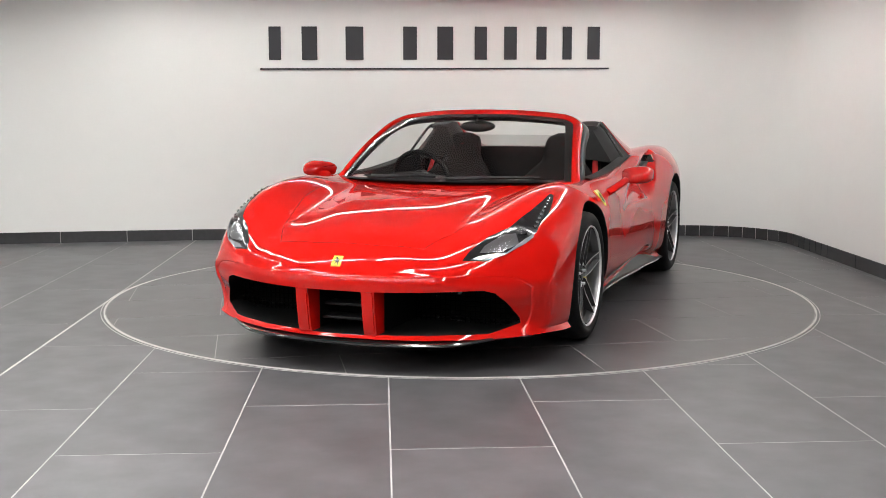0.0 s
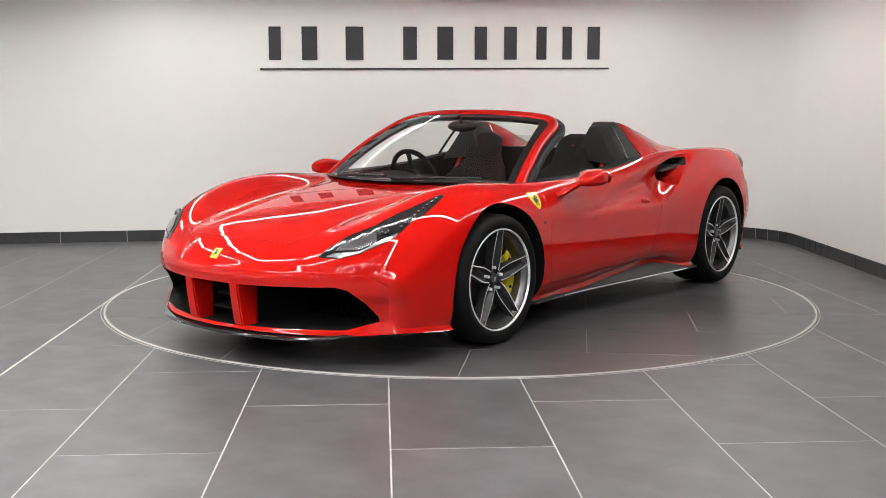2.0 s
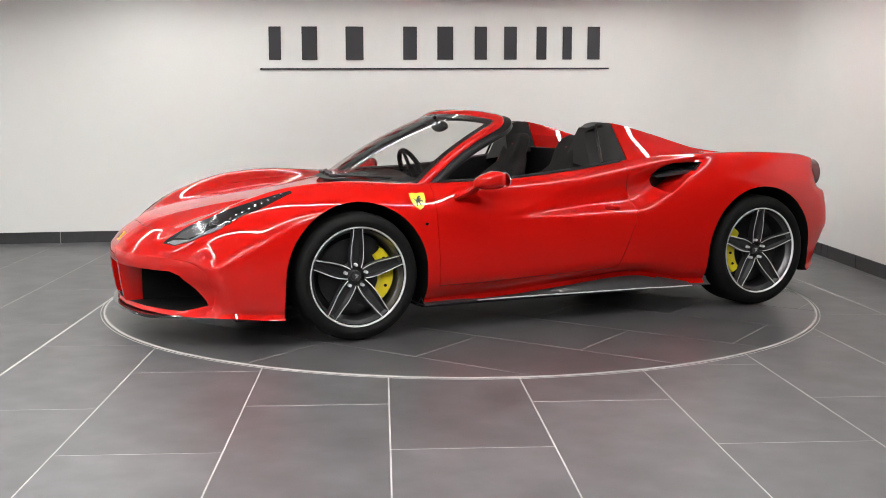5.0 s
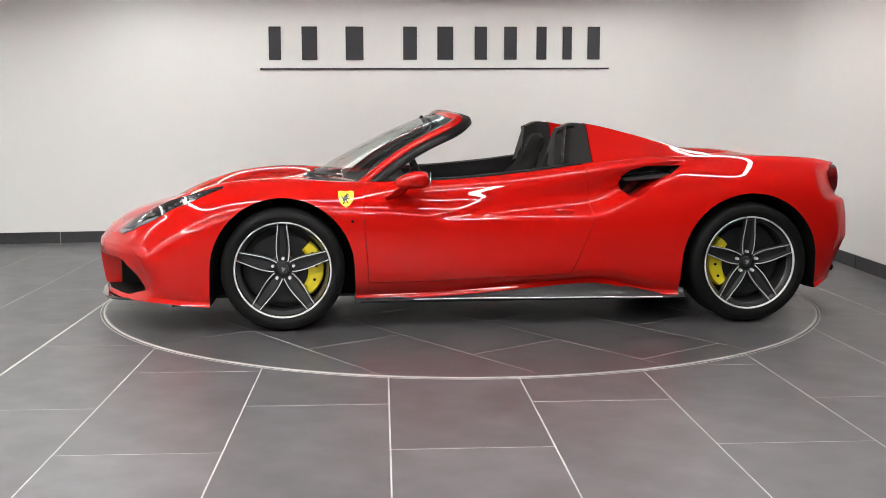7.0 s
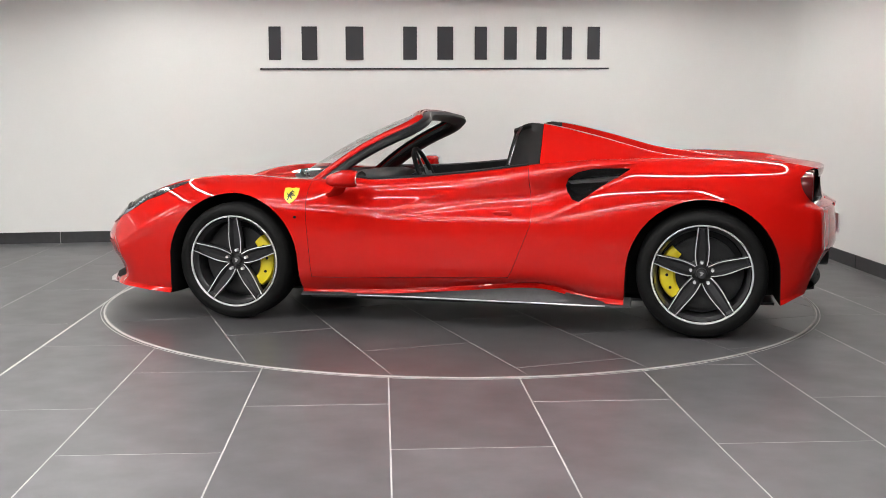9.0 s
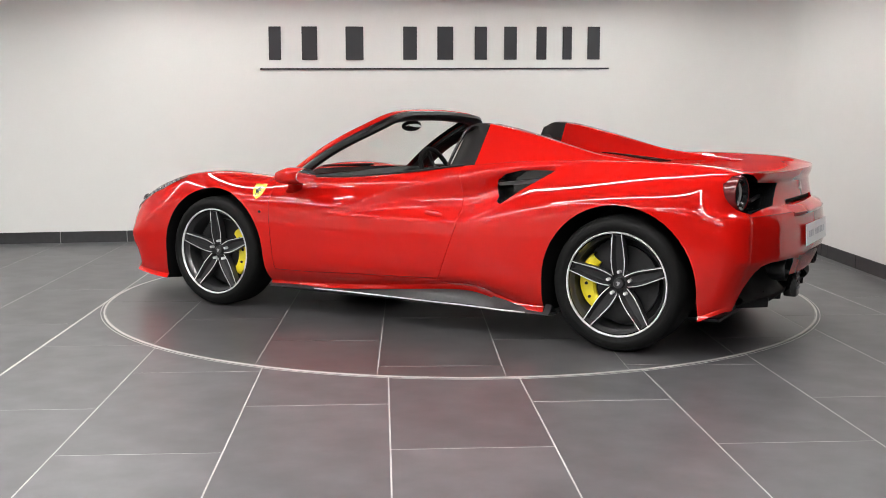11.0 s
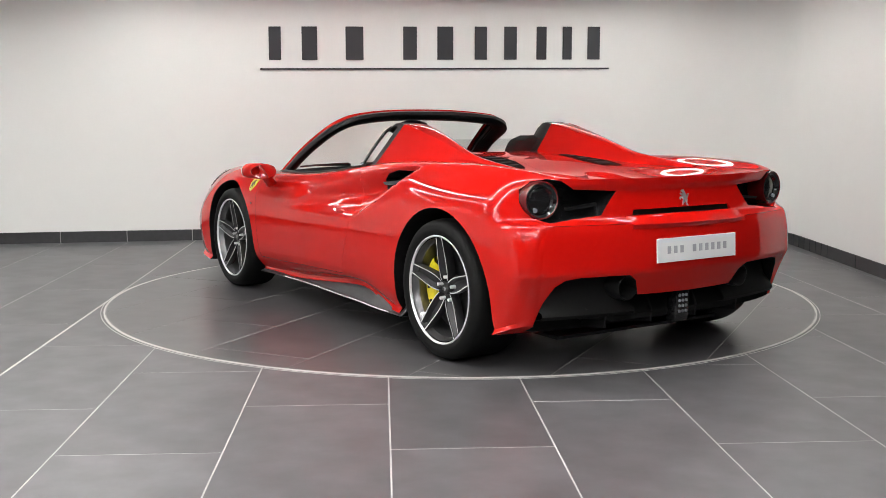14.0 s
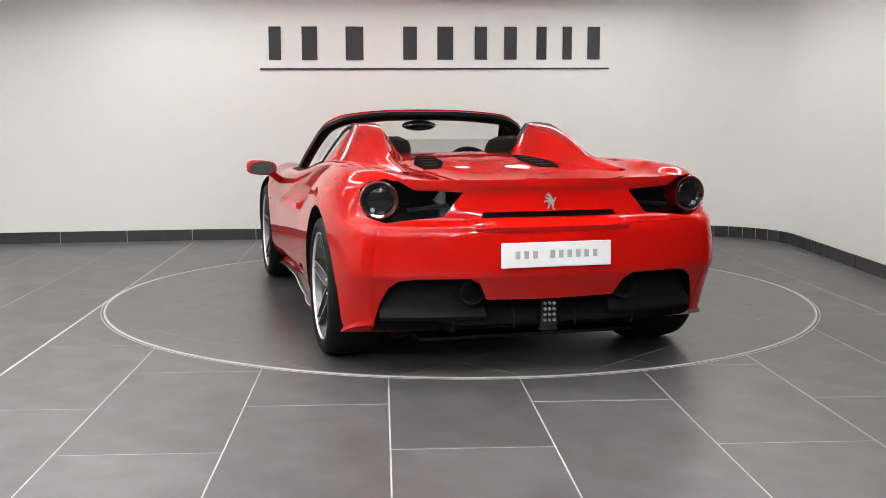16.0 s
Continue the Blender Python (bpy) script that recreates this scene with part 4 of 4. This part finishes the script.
def buttress_section(x, grow=0.0):
    f = smooth_step(-.40, -1.50, x)
    top = curve([-1.56, -1.32, -1.08, -.91, -.71, -.44, -.34, -.26], [.918, .945, .978, 1.022, 1.078, 1.138, 1.150, 1.146], x)
    yo, yi = curve([-1.56, -1.0, -.44, -.2], [.60, .69, .800, .800], x), curve([-1.56, -1.0, -.44, -.2], [.54, .44, .335, .34], x)
    to, ti = curve([-1.56, -1.0, -.44, -.2], [.58, .585, .590, .60], x), curve([-1.56, -1.0, -.44, -.2], [.56, .530, .470, .48], x)
    zo, zi = deck_z(x, yo) - .012, deck_z(x, yi) - .012
    if x > -.42:
        zo = deck_z(-.42, yo) - .012
        zi = deck_z(-.42, yi) - .02
    top = max(top, max(zo, zi) + .004)
    h = top - max(zo, zi)
    r = min(.013, h * .4)
    ctrl = [(yo + .02, zo - .02), (yo, zo), (yo - (yo - to) * .45, zo + (top - zo) * .45), (to + .018, top - r * 1.1), (to, top - r * .25), ((to + ti) / 2, top), (ti, top - r * .25),
            (ti - .014, top - r * 1.2), (yi + (ti - yi) * .45, zi + (top - zi) * .45), (yi, zi), (yi - .02, zi - .02)]
    out = []
    for k in range(1, len(ctrl) - 2):
        out += catmull(ctrl[k - 1], ctrl[k], ctrl[k + 1], ctrl[k + 2], 5)
    return out + [ctrl[-2]]


def build_buttress(side):
    bm = bmesh.new()
    xs = [-.437 - 1.115 * (k / 34) for k in range(35)]
    rows = [[Vector((x, y, z)) for y, z in buttress_section(x)] for x in xs]
    vs, _ = lattice(bm, rows)
    bm.faces.new(vs[0])
    bmesh.ops.recalc_face_normals(bm, faces=bm.faces[:])
    but = part("buttress", mirror_y(bm, side), PAINT, car, "red flying buttress", smooth=50)
    bm = bmesh.new()
    rows = []
    for k in range(10):
        x = -.433 + .165 * k / 9
        f = smooth_step(-.40, -.262, x) ** 2
        sec = buttress_section(x)
        cy = .58
        lean = .05 * k / 9
        rows.append([Vector((x + (1.14 - z) * .18 * k / 9, cy + (y - cy) * (.985 - .16 * f) - lean * (1 if y > .62 else 0), z - .004 - .028 * f - max(0.0, z - 1.0) * .03 * k / 9)) for y, z in sec])
    vs, _ = lattice(bm, rows)
    bm.faces.new(vs[-1])
    bmesh.ops.recalc_face_normals(bm, faces=bm.faces[:])
    part("roll_hoop_cover", mirror_y(bm, side), HOOP, car, "black leather roll hoop cover", smooth=45)
    # rubber seal down the hoop's front edge, and the seam round its cap
    bm = bmesh.new()
    tube(bm, [(-.262, .775, .905), (-.272, .735, .965), (-.285, .690, 1.03), (-.300, .645, 1.09), (-.315, .610, 1.118)], .009, 8)
    part("hoop_seal", mirror_y(bm, side), GLOSSBLACK, car, "black rubber seal on the roll hoop", smooth=60)
    return but


both_sides(build_buttress)
bm = bmesh.new()
rows = [[Vector((-.430 - .02 * abs(y), y, z)) for y in np.linspace(-.45, .45, 13)] for z in (.965, 1.0, 1.045)]
lattice(bm, rows)
defl = part("wind_deflector", bm, SMOKE, car, "low clear glass wind deflector", smooth=60)
defl.visible_shadow = False
bm = bmesh.new()
add_box(bm, (-.455, -.60, .30), (-.395, .60, .966), .012)
part("bulkhead", bm, LEATHER, car, "black trimmed rear bulkhead")


# ---- lamps, badges, handles, mirrors ----
HEAD = [(2.262, .565, .520), (2.222, .592, .572), (2.140, .645, .625), (2.050, .725, .664), (1.885, .778, .728), (1.760, .800, .768), (1.648, .806, .795), (1.640, .822, .785), (1.720, .838, .752),
        (1.818, .845, .706), (1.905, .834, .674), (1.972, .832, .632), (2.045, .806, .583), (2.145, .732, .534), (2.215, .660, .512)]
HEAD_DIR = (.62, .42, .66)


def build_headlight(side):
    fl = side < 0
    lamp = conform("headlight", HEAD, HEAD_DIR, DARKLAMP, car, .003, .006, .035, "long smoked headlight with silver inner reflector", flip=fl)
    conform("reflector", [(2.205, .625, .545), (2.175, .640, .580), (2.095, .700, .622), (2.045, .745, .612), (2.080, .775, .575), (2.150, .715, .545)], HEAD_DIR, SILVERLAMP, lamp, .006, .004, .03, "silver inner reflector", flip=fl)
    conform("light_bar", [(2.240, .600, .520), (2.215, .625, .532), (2.140, .735, .540), (2.050, .792, .596), (2.010, .818, .618), (1.990, .828, .630), (2.010, .828, .612), (2.050, .804, .580), (2.147, .732, .534), (2.212, .662, .514)],
            HEAD_DIR, LED, lamp, .0075, .005, .03, "white running-light bar", flip=fl)
    bm = bmesh.new()
    h, n = skin_at((2.03, .775, .628), HEAD_DIR)
    bmesh.ops.create_uvsphere(bm, u_segments=20, v_segments=12, radius=.036, matrix=Matrix.Translation(h - Vector(n) * .018))
    part("projector_lens", mirror_y(bm, side), GLOSSBLACK, lamp, "round dark projector lens", smooth=60)
    for k in range(9):
        f = k / 8
        bm = bmesh.new()
        h, n = skin_at(Vector((1.955, .815, .650)).lerp(Vector((1.70, .818, .775)), f), HEAD_DIR)
        q = Vector(HEAD_DIR).normalized().to_track_quat("Z", "Y").to_matrix().to_4x4()
        add_cyl(bm, .010 - .003 * f, .008 - .003 * f, .008, Matrix.Translation(h + Vector(n) * .004) @ q, 10)
        part("led_lens", mirror_y(bm, side), SILVERLAMP, lamp, smooth=30)
    return lamp


both_sides(build_headlight)


def build_tail_lamp(side):
    y, z = .752, .812
    bm = bmesh.new()
    prof = [(.088, .0), (.088, .083), (.085, .090), (.081, .092), (.078, .088)]
    rings, _ = revolve(bm, prof, 48)
    bmesh.ops.recalc_face_normals(bm, faces=bm.faces[:])
    lamp = part("tail_lamp", bm, REDLAMP, car, "round smoked tail lamp")
    lamp.matrix_basis = pose(-1.802, side * y, z, 0, 0, 90) @ pose(0, 0, 0, 0, 0, -9 * side)
    bm = bmesh.new()
    rings, _ = revolve(bm, [(.080, .089), (.066, .080), (.060, .086), (.052, .074), (.030, .078), (.004, .080)], 40)
    bm.faces.new(rings[-1])
    bmesh.ops.recalc_face_normals(bm, faces=bm.faces[:])
    part("lens", bm, DARKLAMP, lamp, "smoked dark lens")
    bm = bmesh.new()
    add_cyl(bm, .012, .010, .008, pose(.030 * side, .082, -.045, -90, 0, 0), 14)
    part("reflector_dot", bm, LED, lamp)
    # light blade in the pocket beside the lamp
    bm = bmesh.new()
    add_prism(bm, [(.45, .775), (.63, .760), (.64, .772), (.46, .790)], -1.905, -1.89, 0)
    part("tail_lamp_vane", mirror_y(bm, side), BLACK, car, "black vane in the tail lamp pocket", smooth=0)
    return lamp


both_sides(build_tail_lamp)


def shield_outline(c, u, v, w, h):
    pts = [(-1, 1), (-.5, 1.06), (0, .98), (.5, 1.06), (1, 1), (.98, .2), (.8, -.35), (.45, -.75), (0, -1.02), (-.45, -.75), (-.8, -.35), (-.98, .2)]
    return [Vector(c) + Vector(u) * (a * w / 2) + Vector(v) * (b * h / 2) for a, b in pts]


def emblem_outline(c, u, v, s):
    pts = [(-.50, .78), (-.30, .92), (-.12, 1.0), (-.08, .86), (.10, .72), (.24, .45), (.34, .18), (.48, .22), (.60, .42), (.78, .50), (.66, .28), (.56, .05), (.44, -.08), (.50, -.30),
           (.36, -.52), (.44, -.78), (.58, -.95), (.34, -.94), (.24, -.70), (.20, -.40), (.06, -.22), (-.02, -.48), (-.18, -.70), (-.36, -.84), (-.30, -.60), (-.20, -.34), (-.16, -.06), (-.34, -.10), (-.58, -.02),
           (-.66, -.20), (-.76, -.06), (-.60, .16), (-.36, .12), (-.22, .22), (-.44, .34), (-.60, .50), (-.52, .58), (-.30, .44), (-.12, .52), (-.20, .66), (-.36, .68)]
    return [Vector(c) + Vector(u) * (a * s) + Vector(v) * (b * s) for a, b in pts]


def build_rear_end():
    # number plate: a plain printed bar
    bm = bmesh.new()
    add_box(bm, (-.003, -.262, -.056), (.003, .262, .056), .0025, segments=1)
    ob = part("number_plate", bm, PLATE, car, "white show plate with grey print", smooth=0)
    ob.matrix_basis = pose(-2.1015, 0, .571, 0, 3, 0)
    for k in range(10):
        if k == 3:
            continue
        y = .185 - .041 * k
        bm = bmesh.new()
        add_box(bm, (-.0042, y - .011, -.016), (-.0030, y + .011, .018))
        part("plate_print", bm, PLATEGREY, ob, smooth=0)
    conform("rear_emblem", [Vector((-2.0, -p.y, p.z)) for p in emblem_outline((0, 0, .80), (0, 1, 0), (0, 0, 1), .040)], (-1, 0, 0), CHROME, car, .006, .008, .2, "small silver emblem")
    # the ledge below the slot
    bm = bmesh.new()
    rows = []
    for k in range(25):
        y = -.37 + .74 * k / 24
        x = skin_at((-2.0, y, .725), (-1, 0, 0))[0].x
        low = skin_at((-2.0, y, .67), (-1, 0, 0))[0].x
        f = 1 - smooth_step(.28, .37, abs(y))
        rows.append([(x + .02, y, .732), (x - .002 - .008 * f, y, .730), (x - .004 - .016 * f, y, .722), (low - .002 - .010 * f, y, .695), (low - .001 - .006 * f, y, .680), (low + .01, y, .666)])
    lattice(bm, rows)
    bmesh.ops.recalc_face_normals(bm, faces=bm.faces[:])
    thicken(bm, .002)
    part("tail_ledge", bm, PAINT, car, "red ledge below the tail slot", smooth=50)
    for side in (1, -1):
        bm = bmesh.new()
        revolve(bm, [(.044, -.16), (.050, -.02), (.055, .0), (.058, -.002), (.060, -.012), (.060, -.22)], 32)
        bmesh.ops.recalc_face_normals(bm, faces=bm.faces[:])
        ex = part("exhaust_pipe", bm, BLACK, car, "round black exhaust tailpipe")
        ex.matrix_basis = pose(-2.035, side * .372, .402, 0, 0, 90)
        bm = bmesh.new()
        add_cyl(bm, .046, .046, .004, pose(0, -.13, 0, 90, 0, 0), 24)
        part("bore", bm, LINER, ex)
        # black lower corner panel
        bm = bmesh.new()
        rows = []
        for k in range(10):
            y = .30 + .475 * k / 9
            x = -2.015 + .14 * (y / .88) ** 2.3
            zt = curve([.30, .37, .66, .73, .79], [.360, .455, .458, .435, .265], y)
            rows.append([(x + .16, y, zt), (x + .055, y, zt - .004), (x + .045, y, zt * .5 + .16), (x + .0, y, .300), (x - .005, y, .285), (x + .01, y, .268), (x + .18, y, .245)])
        lattice(bm, rows)
        bmesh.ops.recalc_face_normals(bm, faces=bm.faces[:])
        part("rear_corner_panel", mirror_y(bm, side), LINER, car, "satin black lower bumper panel", smooth=35)
    bm = bmesh.new()
    rows = []
    for k in range(21):
        y = -.56 + 1.12 * k / 20
        low = .205 + .05 * smooth_step(.38, .56, abs(y))
        rows.append([(-1.80, y, .37), (-1.90, y, .355), (-1.925, y, .32), (-1.945, y, low + .07), (-1.965, y, low + .055), (-1.96, y, low + .03), (-1.75, y, low - .01)])
    lattice(bm, rows)
    bmesh.ops.recalc_face_normals(bm, faces=bm.faces[:])
    thicken(bm, .004)
    part("rear_diffuser", bm, LINER, car, "black rear diffuser", smooth=30)
    for y in (-.44, -.15, .15, .44):
        bm = bmesh.new()
        add_prism(bm, [(-1.80, .19), (-1.80, .37), (-1.93, .34), (-1.965, .27), (-1.96, .21)], y - .005, y + .005, 1)
        part("diffuser_fin", bm, BLACK, car, "black diffuser fin", smooth=0)
    bm = bmesh.new()
    add_box(bm, (-2.02, -.042, .205), (-1.95, .042, .365), .01)
    fog = part("rear_fog_lamp", bm, DARKLAMP, car, "small clear fog lamp in the diffuser")
    for i in range(4):
        for j in range(3):
            bm = bmesh.new()
            add_cyl(bm, .0085, .007, .006, pose(-2.022, -.022 + .022 * j, .255 + .026 * i, 0, -90, 0), 10)
            part("lens_cell", bm, LED, fog)


build_rear_end()


def build_badges():
    for side in (1, -1):
        c, d = Vector((.975, .915, .728)), Vector((.05, .85, .52))
        sh = conform("wing_shield", shield_outline(c, (1, 0, 0), (0, -.52, .85), .086, .104), d, BADGE, car, .004, .006, .02, "yellow shield badge on the front wing", flip=side < 0)
        conform("badge_figure", emblem_outline(c, (1, 0, 0), (0, -.52, .85), .034), d, BADGEBLACK, sh, .0055, .002, .2, flip=side < 0)
        conform("side_marker", [(.946, .955, .616), (.936, .955, .616), (.932, .955, .609), (.936, .955, .602), (.946, .955, .602), (.950, .955, .609)], (0, 1, 0), DARKLAMP, car, .004, .006, .02, "tiny dark side marker lamp", flip=side < 0)
    c, d = Vector((2.405, 0, .512)), Vector((.8, 0, .6))
    nb = conform("nose_badge", [c + Vector((0, y, 0)) + Vector((-.6, 0, .8)) * z for y, z in ((-.024, -.030), (.024, -.030), (.024, .030), (-.024, .030))], d, BADGE, car, .005, .007, .02, "small yellow rectangular nose badge")
    conform("badge_figure", emblem_outline(c, (0, 1, 0), (-.6, 0, .8), .023), d, BADGEBLACK, nb, .0065, .002, .2)


build_badges()


def build_handle(side):
    bm = bmesh.new()
    h, n = skin_at((-.26, .9, .650), (0, 1, 0))
    bmesh.ops.create_uvsphere(bm, u_segments=20, v_segments=10, radius=1, matrix=Matrix.Translation(h + Vector((.01, .006, 0))) @ pose(0, 0, 0, 0, -6, 0) @ Matrix.Diagonal((.056, .013, .020, 1)))
    return part("door_handle", mirror_y(bm, side), PAINT, BODY[3] if side > 0 else BODY[4], "small red shell-shaped door handle", smooth=60)


both_sides(build_handle)


def build_door_mirror(side):
    bm = bmesh.new()
    bmesh.ops.create_uvsphere(bm, u_segments=28, v_segments=18, radius=1)
    for v in bm.verts:
        x, y, z = v.co
        e = .62
        q = Vector([math.copysign(abs(c) ** e, c) for c in (x, y, z)])
        back = q.x < 0
        taper = 1 - .30 * max(0, q.x) - .12 * max(0, -q.y)
        v.co = Vector((.605 + q.x * (.075 if back else .105), 1.040 + q.y * .100 * taper * (1 - .25 * max(0, -q.y) * (q.x > 0)) + .02 * q.x, .838 + q.z * .050 * taper - .012 * max(0, q.x) + .006 * q.y))
    bmesh.ops.recalc_face_normals(bm, faces=bm.faces[:])
    head = part("door_mirror", mirror_y(bm, side), PAINT, car, "red door mirror on a slim stalk", smooth=60)
    bm = bmesh.new()
    add_cyl(bm, 1, 1, .006, pose(.521, 1.043, .838, 0, -90, -5) @ Matrix.Diagonal((.042, .082, 1, 1)), 32)
    part("mirror_glass", mirror_y(bm, side), MIRROR, head, "silvered mirror glass")
    bm = bmesh.new()
    tube(bm, [(.735, .885, .738), (.70, .915, .755), (.665, .955, .785), (.64, .99, .812)], [.050, .044, .042, .044], 14, flat=.42)
    part("stalk", mirror_y(bm, side), PAINT, head, smooth=50)
    return head


both_sides(build_door_mirror)


def build_intake_vane(side):
    bm = bmesh.new()
    add_prism(bm, [(-.600, .826), (-.62, .812), (-.86, .833), (-.93, .860), (-.80, .848)], .72, .836, 1)
    return part("intake_vane", mirror_y(bm, side), CARBON, car, "dark blade in the side air intake", smooth=20)


both_sides(build_intake_vane)


# ---- cabin ----
def superloop(cx, cy, cz, wx, wy, n=28, e=.6):
    out = []
    for k in range(n):
        a = 2 * math.pi * k / n
        c, s = math.cos(a), math.sin(a)
        out.append(Vector((cx + wx * math.copysign(abs(c) ** e, c), cy + wy * math.copysign(abs(s) ** e, s), cz)))
    return out


def build_seat(y):
    bm = bmesh.new()
    rows = []
    for k in range(25):
        f = k / 24
        z = .42 + .64 * f
        x = -.13 - .21 * f + .02 * math.sin(math.pi * f)
        half = curve([0, .25, .5, .62, .74, .9, .97, 1.0], [.23, .255, .25, .20, .135, .125, .10, .05], f)
        deep = curve([0, .5, .8, .97, 1.0], [.085, .075, .055, .045, .02], f)
        loop = superloop(x, y, z, deep, half)
        for p in loop:
            a = abs(p.y - y) / half
            p.x += (.075 * smooth_step(.45, 1.0, a) * (1 - smooth_step(.45, .75, f))) + (.02 * smooth_step(.3, 1, a) * smooth_step(.7, .8, f))
        rows.append(loop)
    vs, _ = lattice(bm, rows, closed_u=True)
    bm.faces.new(vs[0])
    bm.faces.new(vs[-1])
    bmesh.ops.recalc_face_normals(bm, faces=bm.faces[:])
    seat = part("seat", bm, ALCANTARA, car, "dark suede sports seat with integrated headrest", smooth=50)
    bm = bmesh.new()
    rows = []
    for k in range(12):
        f = k / 11
        x = -.16 + .50 * f
        loop = []
        for j in range(20):
            a = 2 * math.pi * j / 20
            c, s = math.cos(a), math.sin(a)
            yy = math.copysign(abs(c) ** .6, c)
            zz = math.copysign(abs(s) ** .6, s)
            loop.append(Vector((x, y + .255 * yy * (1 - .1 * f), .44 + .085 * zz * (1 - .5 * (f > .95)) + .05 * abs(yy) ** 3 + .05 * f)))
        rows.append(loop)
    vs, _ = lattice(bm, rows, closed_u=True)
    bm.faces.new(vs[0])
    bm.faces.new(vs[-1])
    bmesh.ops.recalc_face_normals(bm, faces=bm.faces[:])
    part("seat_cushion", bm, ALCANTARA, seat, smooth=50)
    bm = bmesh.new()
    add_prism(bm, [(y - .010, .985), (y + .012, .99), (y + .004, .965), (y + .010, .945), (y - .006, .948), (y - .012, .965)], -.262, -.256, 0)
    part("headrest_emblem", bm, REDCLOTH, seat, "small red stitched emblem", smooth=0)
    bm = bmesh.new()
    q = 1 if y > 0 else -1
    pts = [(-.33, y + q * .225, .96), (-.26, y + q * .225, .86), (-.18, y + q * .25, .70), (-.10, y + q * .27, .52)]
    tube(bm, pts, .018, 8, flat=.3)
    part("seat_belt", bm, REDCLOTH, seat, "red seat belt")
    return seat


build_seat(.365)
build_seat(-.365)


def build_cabin():
    bm = bmesh.new()
    rows = []
    for k in range(25):
        y = -.745 + 1.49 * k / 24
        hump = .035 * math.exp(-((y + .37) / .17) ** 2)
        a = abs(y / .745)
        front = 1.14 - .28 * a ** 1.9
        rows.append([(front, y, .795), (.80 - .08 * a, y, .806 + hump * .7), (.64, y, .800 + hump), (.585, y, .785 + hump), (.565, y, .75 + hump * .5), (.60, y, .69), (.56, y, .62), (.62, y, .52), (.78, y, .33)])
    lattice(bm, rows)
    bmesh.ops.recalc_face_normals(bm, faces=bm.faces[:])
    part("dashboard", bm, LEATHER, car, "black leather dashboard", smooth=50)
    bm = bmesh.new()
    add_box(bm, (-.38, -.10, .30), (.62, .10, .50), .03)
    part("centre_tunnel", bm, LEATHER, car, "black centre tunnel")
    # steering wheel on the car's right
    m = pose(.475, -.37, .790, 0, -66, 0)
    bm = bmesh.new()
    pts = [m @ Vector((.178 * math.cos(a), .178 * math.sin(a) * (1.0), 0)) for a in [2 * math.pi * k / 40 for k in range(40)]]
    tube(bm, pts, .0165, 10, closed=True)
    sw = part("steering_wheel", bm, LEATHER, car, "black leather steering wheel", smooth=60)
    bm = bmesh.new()
    add_cyl(bm, .062, .05, .05, m @ Matrix.Translation((0, 0, -.012)), 24)
    for a in (0, 180, 90 + 180):
        c = m @ Matrix.Rotation(radians(a), 4, "Z")
        add_box(bm, (.04, -.016, -.012), (.17, .016, .004), .004, m=m @ Matrix.Rotation(radians(a + 90), 4, "Z"))
    part("steering_hub", bm, BLACK, sw)
    bm = bmesh.new()
    tube(bm, [m @ Vector((0, 0, -.02)), Vector((.62, -.37, .72))], .04, 12)
    part("steering_column", bm, BLACK, sw)
    for side in (1, -1):
        bm = bmesh.new()
        rows = []
        for k in range(22):
            x = .80 - 1.17 * k / 21
            b = deck_z(x, .80)
            rows.append([(x, .812, b + .000), (x, .806, b + .007), (x, .775, b + .012), (x, .735, b + .004), (x, .715, b - .05), (x, .705, b - .14), (x, .735, b - .20), (x, .735, .36)])
        lattice(bm, rows)
        bmesh.ops.recalc_face_normals(bm, faces=bm.faces[:])
        card = part("door_card", mirror_y(bm, side), LEATHER, car, "black leather door lining", smooth=40)
        bm = bmesh.new()
        tube(bm, [(.46, .700, .66), (.40, .675, .665), (.10, .665, .675), (.02, .69, .68)], .016, 8)
        part("door_pull", mirror_y(bm, side), BLACK, card)


build_cabin()


def build_deck_vent(side):
    bm = bmesh.new()
    out = [(-.74, .315, .95), (-.79, .235, .95), (-.98, .225, .95), (-1.13, .275, .94), (-1.17, .375, .94), (-1.02, .395, .94)]
    v = conform("deck_vent", out, (0, 0, 1), GRILLE, car, .004, .008, .05, "black engine deck vent", flip=side < 0)
    for k in range(4):
        f = .18 + .2 * k
        a = Vector(out[1]).lerp(Vector(out[3]), f) + Vector((0, .008, 0))
        b = Vector(out[0]).lerp(Vector(out[4]), f) - Vector((0, .004, 0))
        conform("vent_slat", [a, b, b + Vector((-.03, 0, 0)), a + Vector((-.03, 0, 0))], (0, 0, 1), LINER, v, .006, .004, .05, flip=side < 0)
    return v


both_sides(build_deck_vent)

motions()
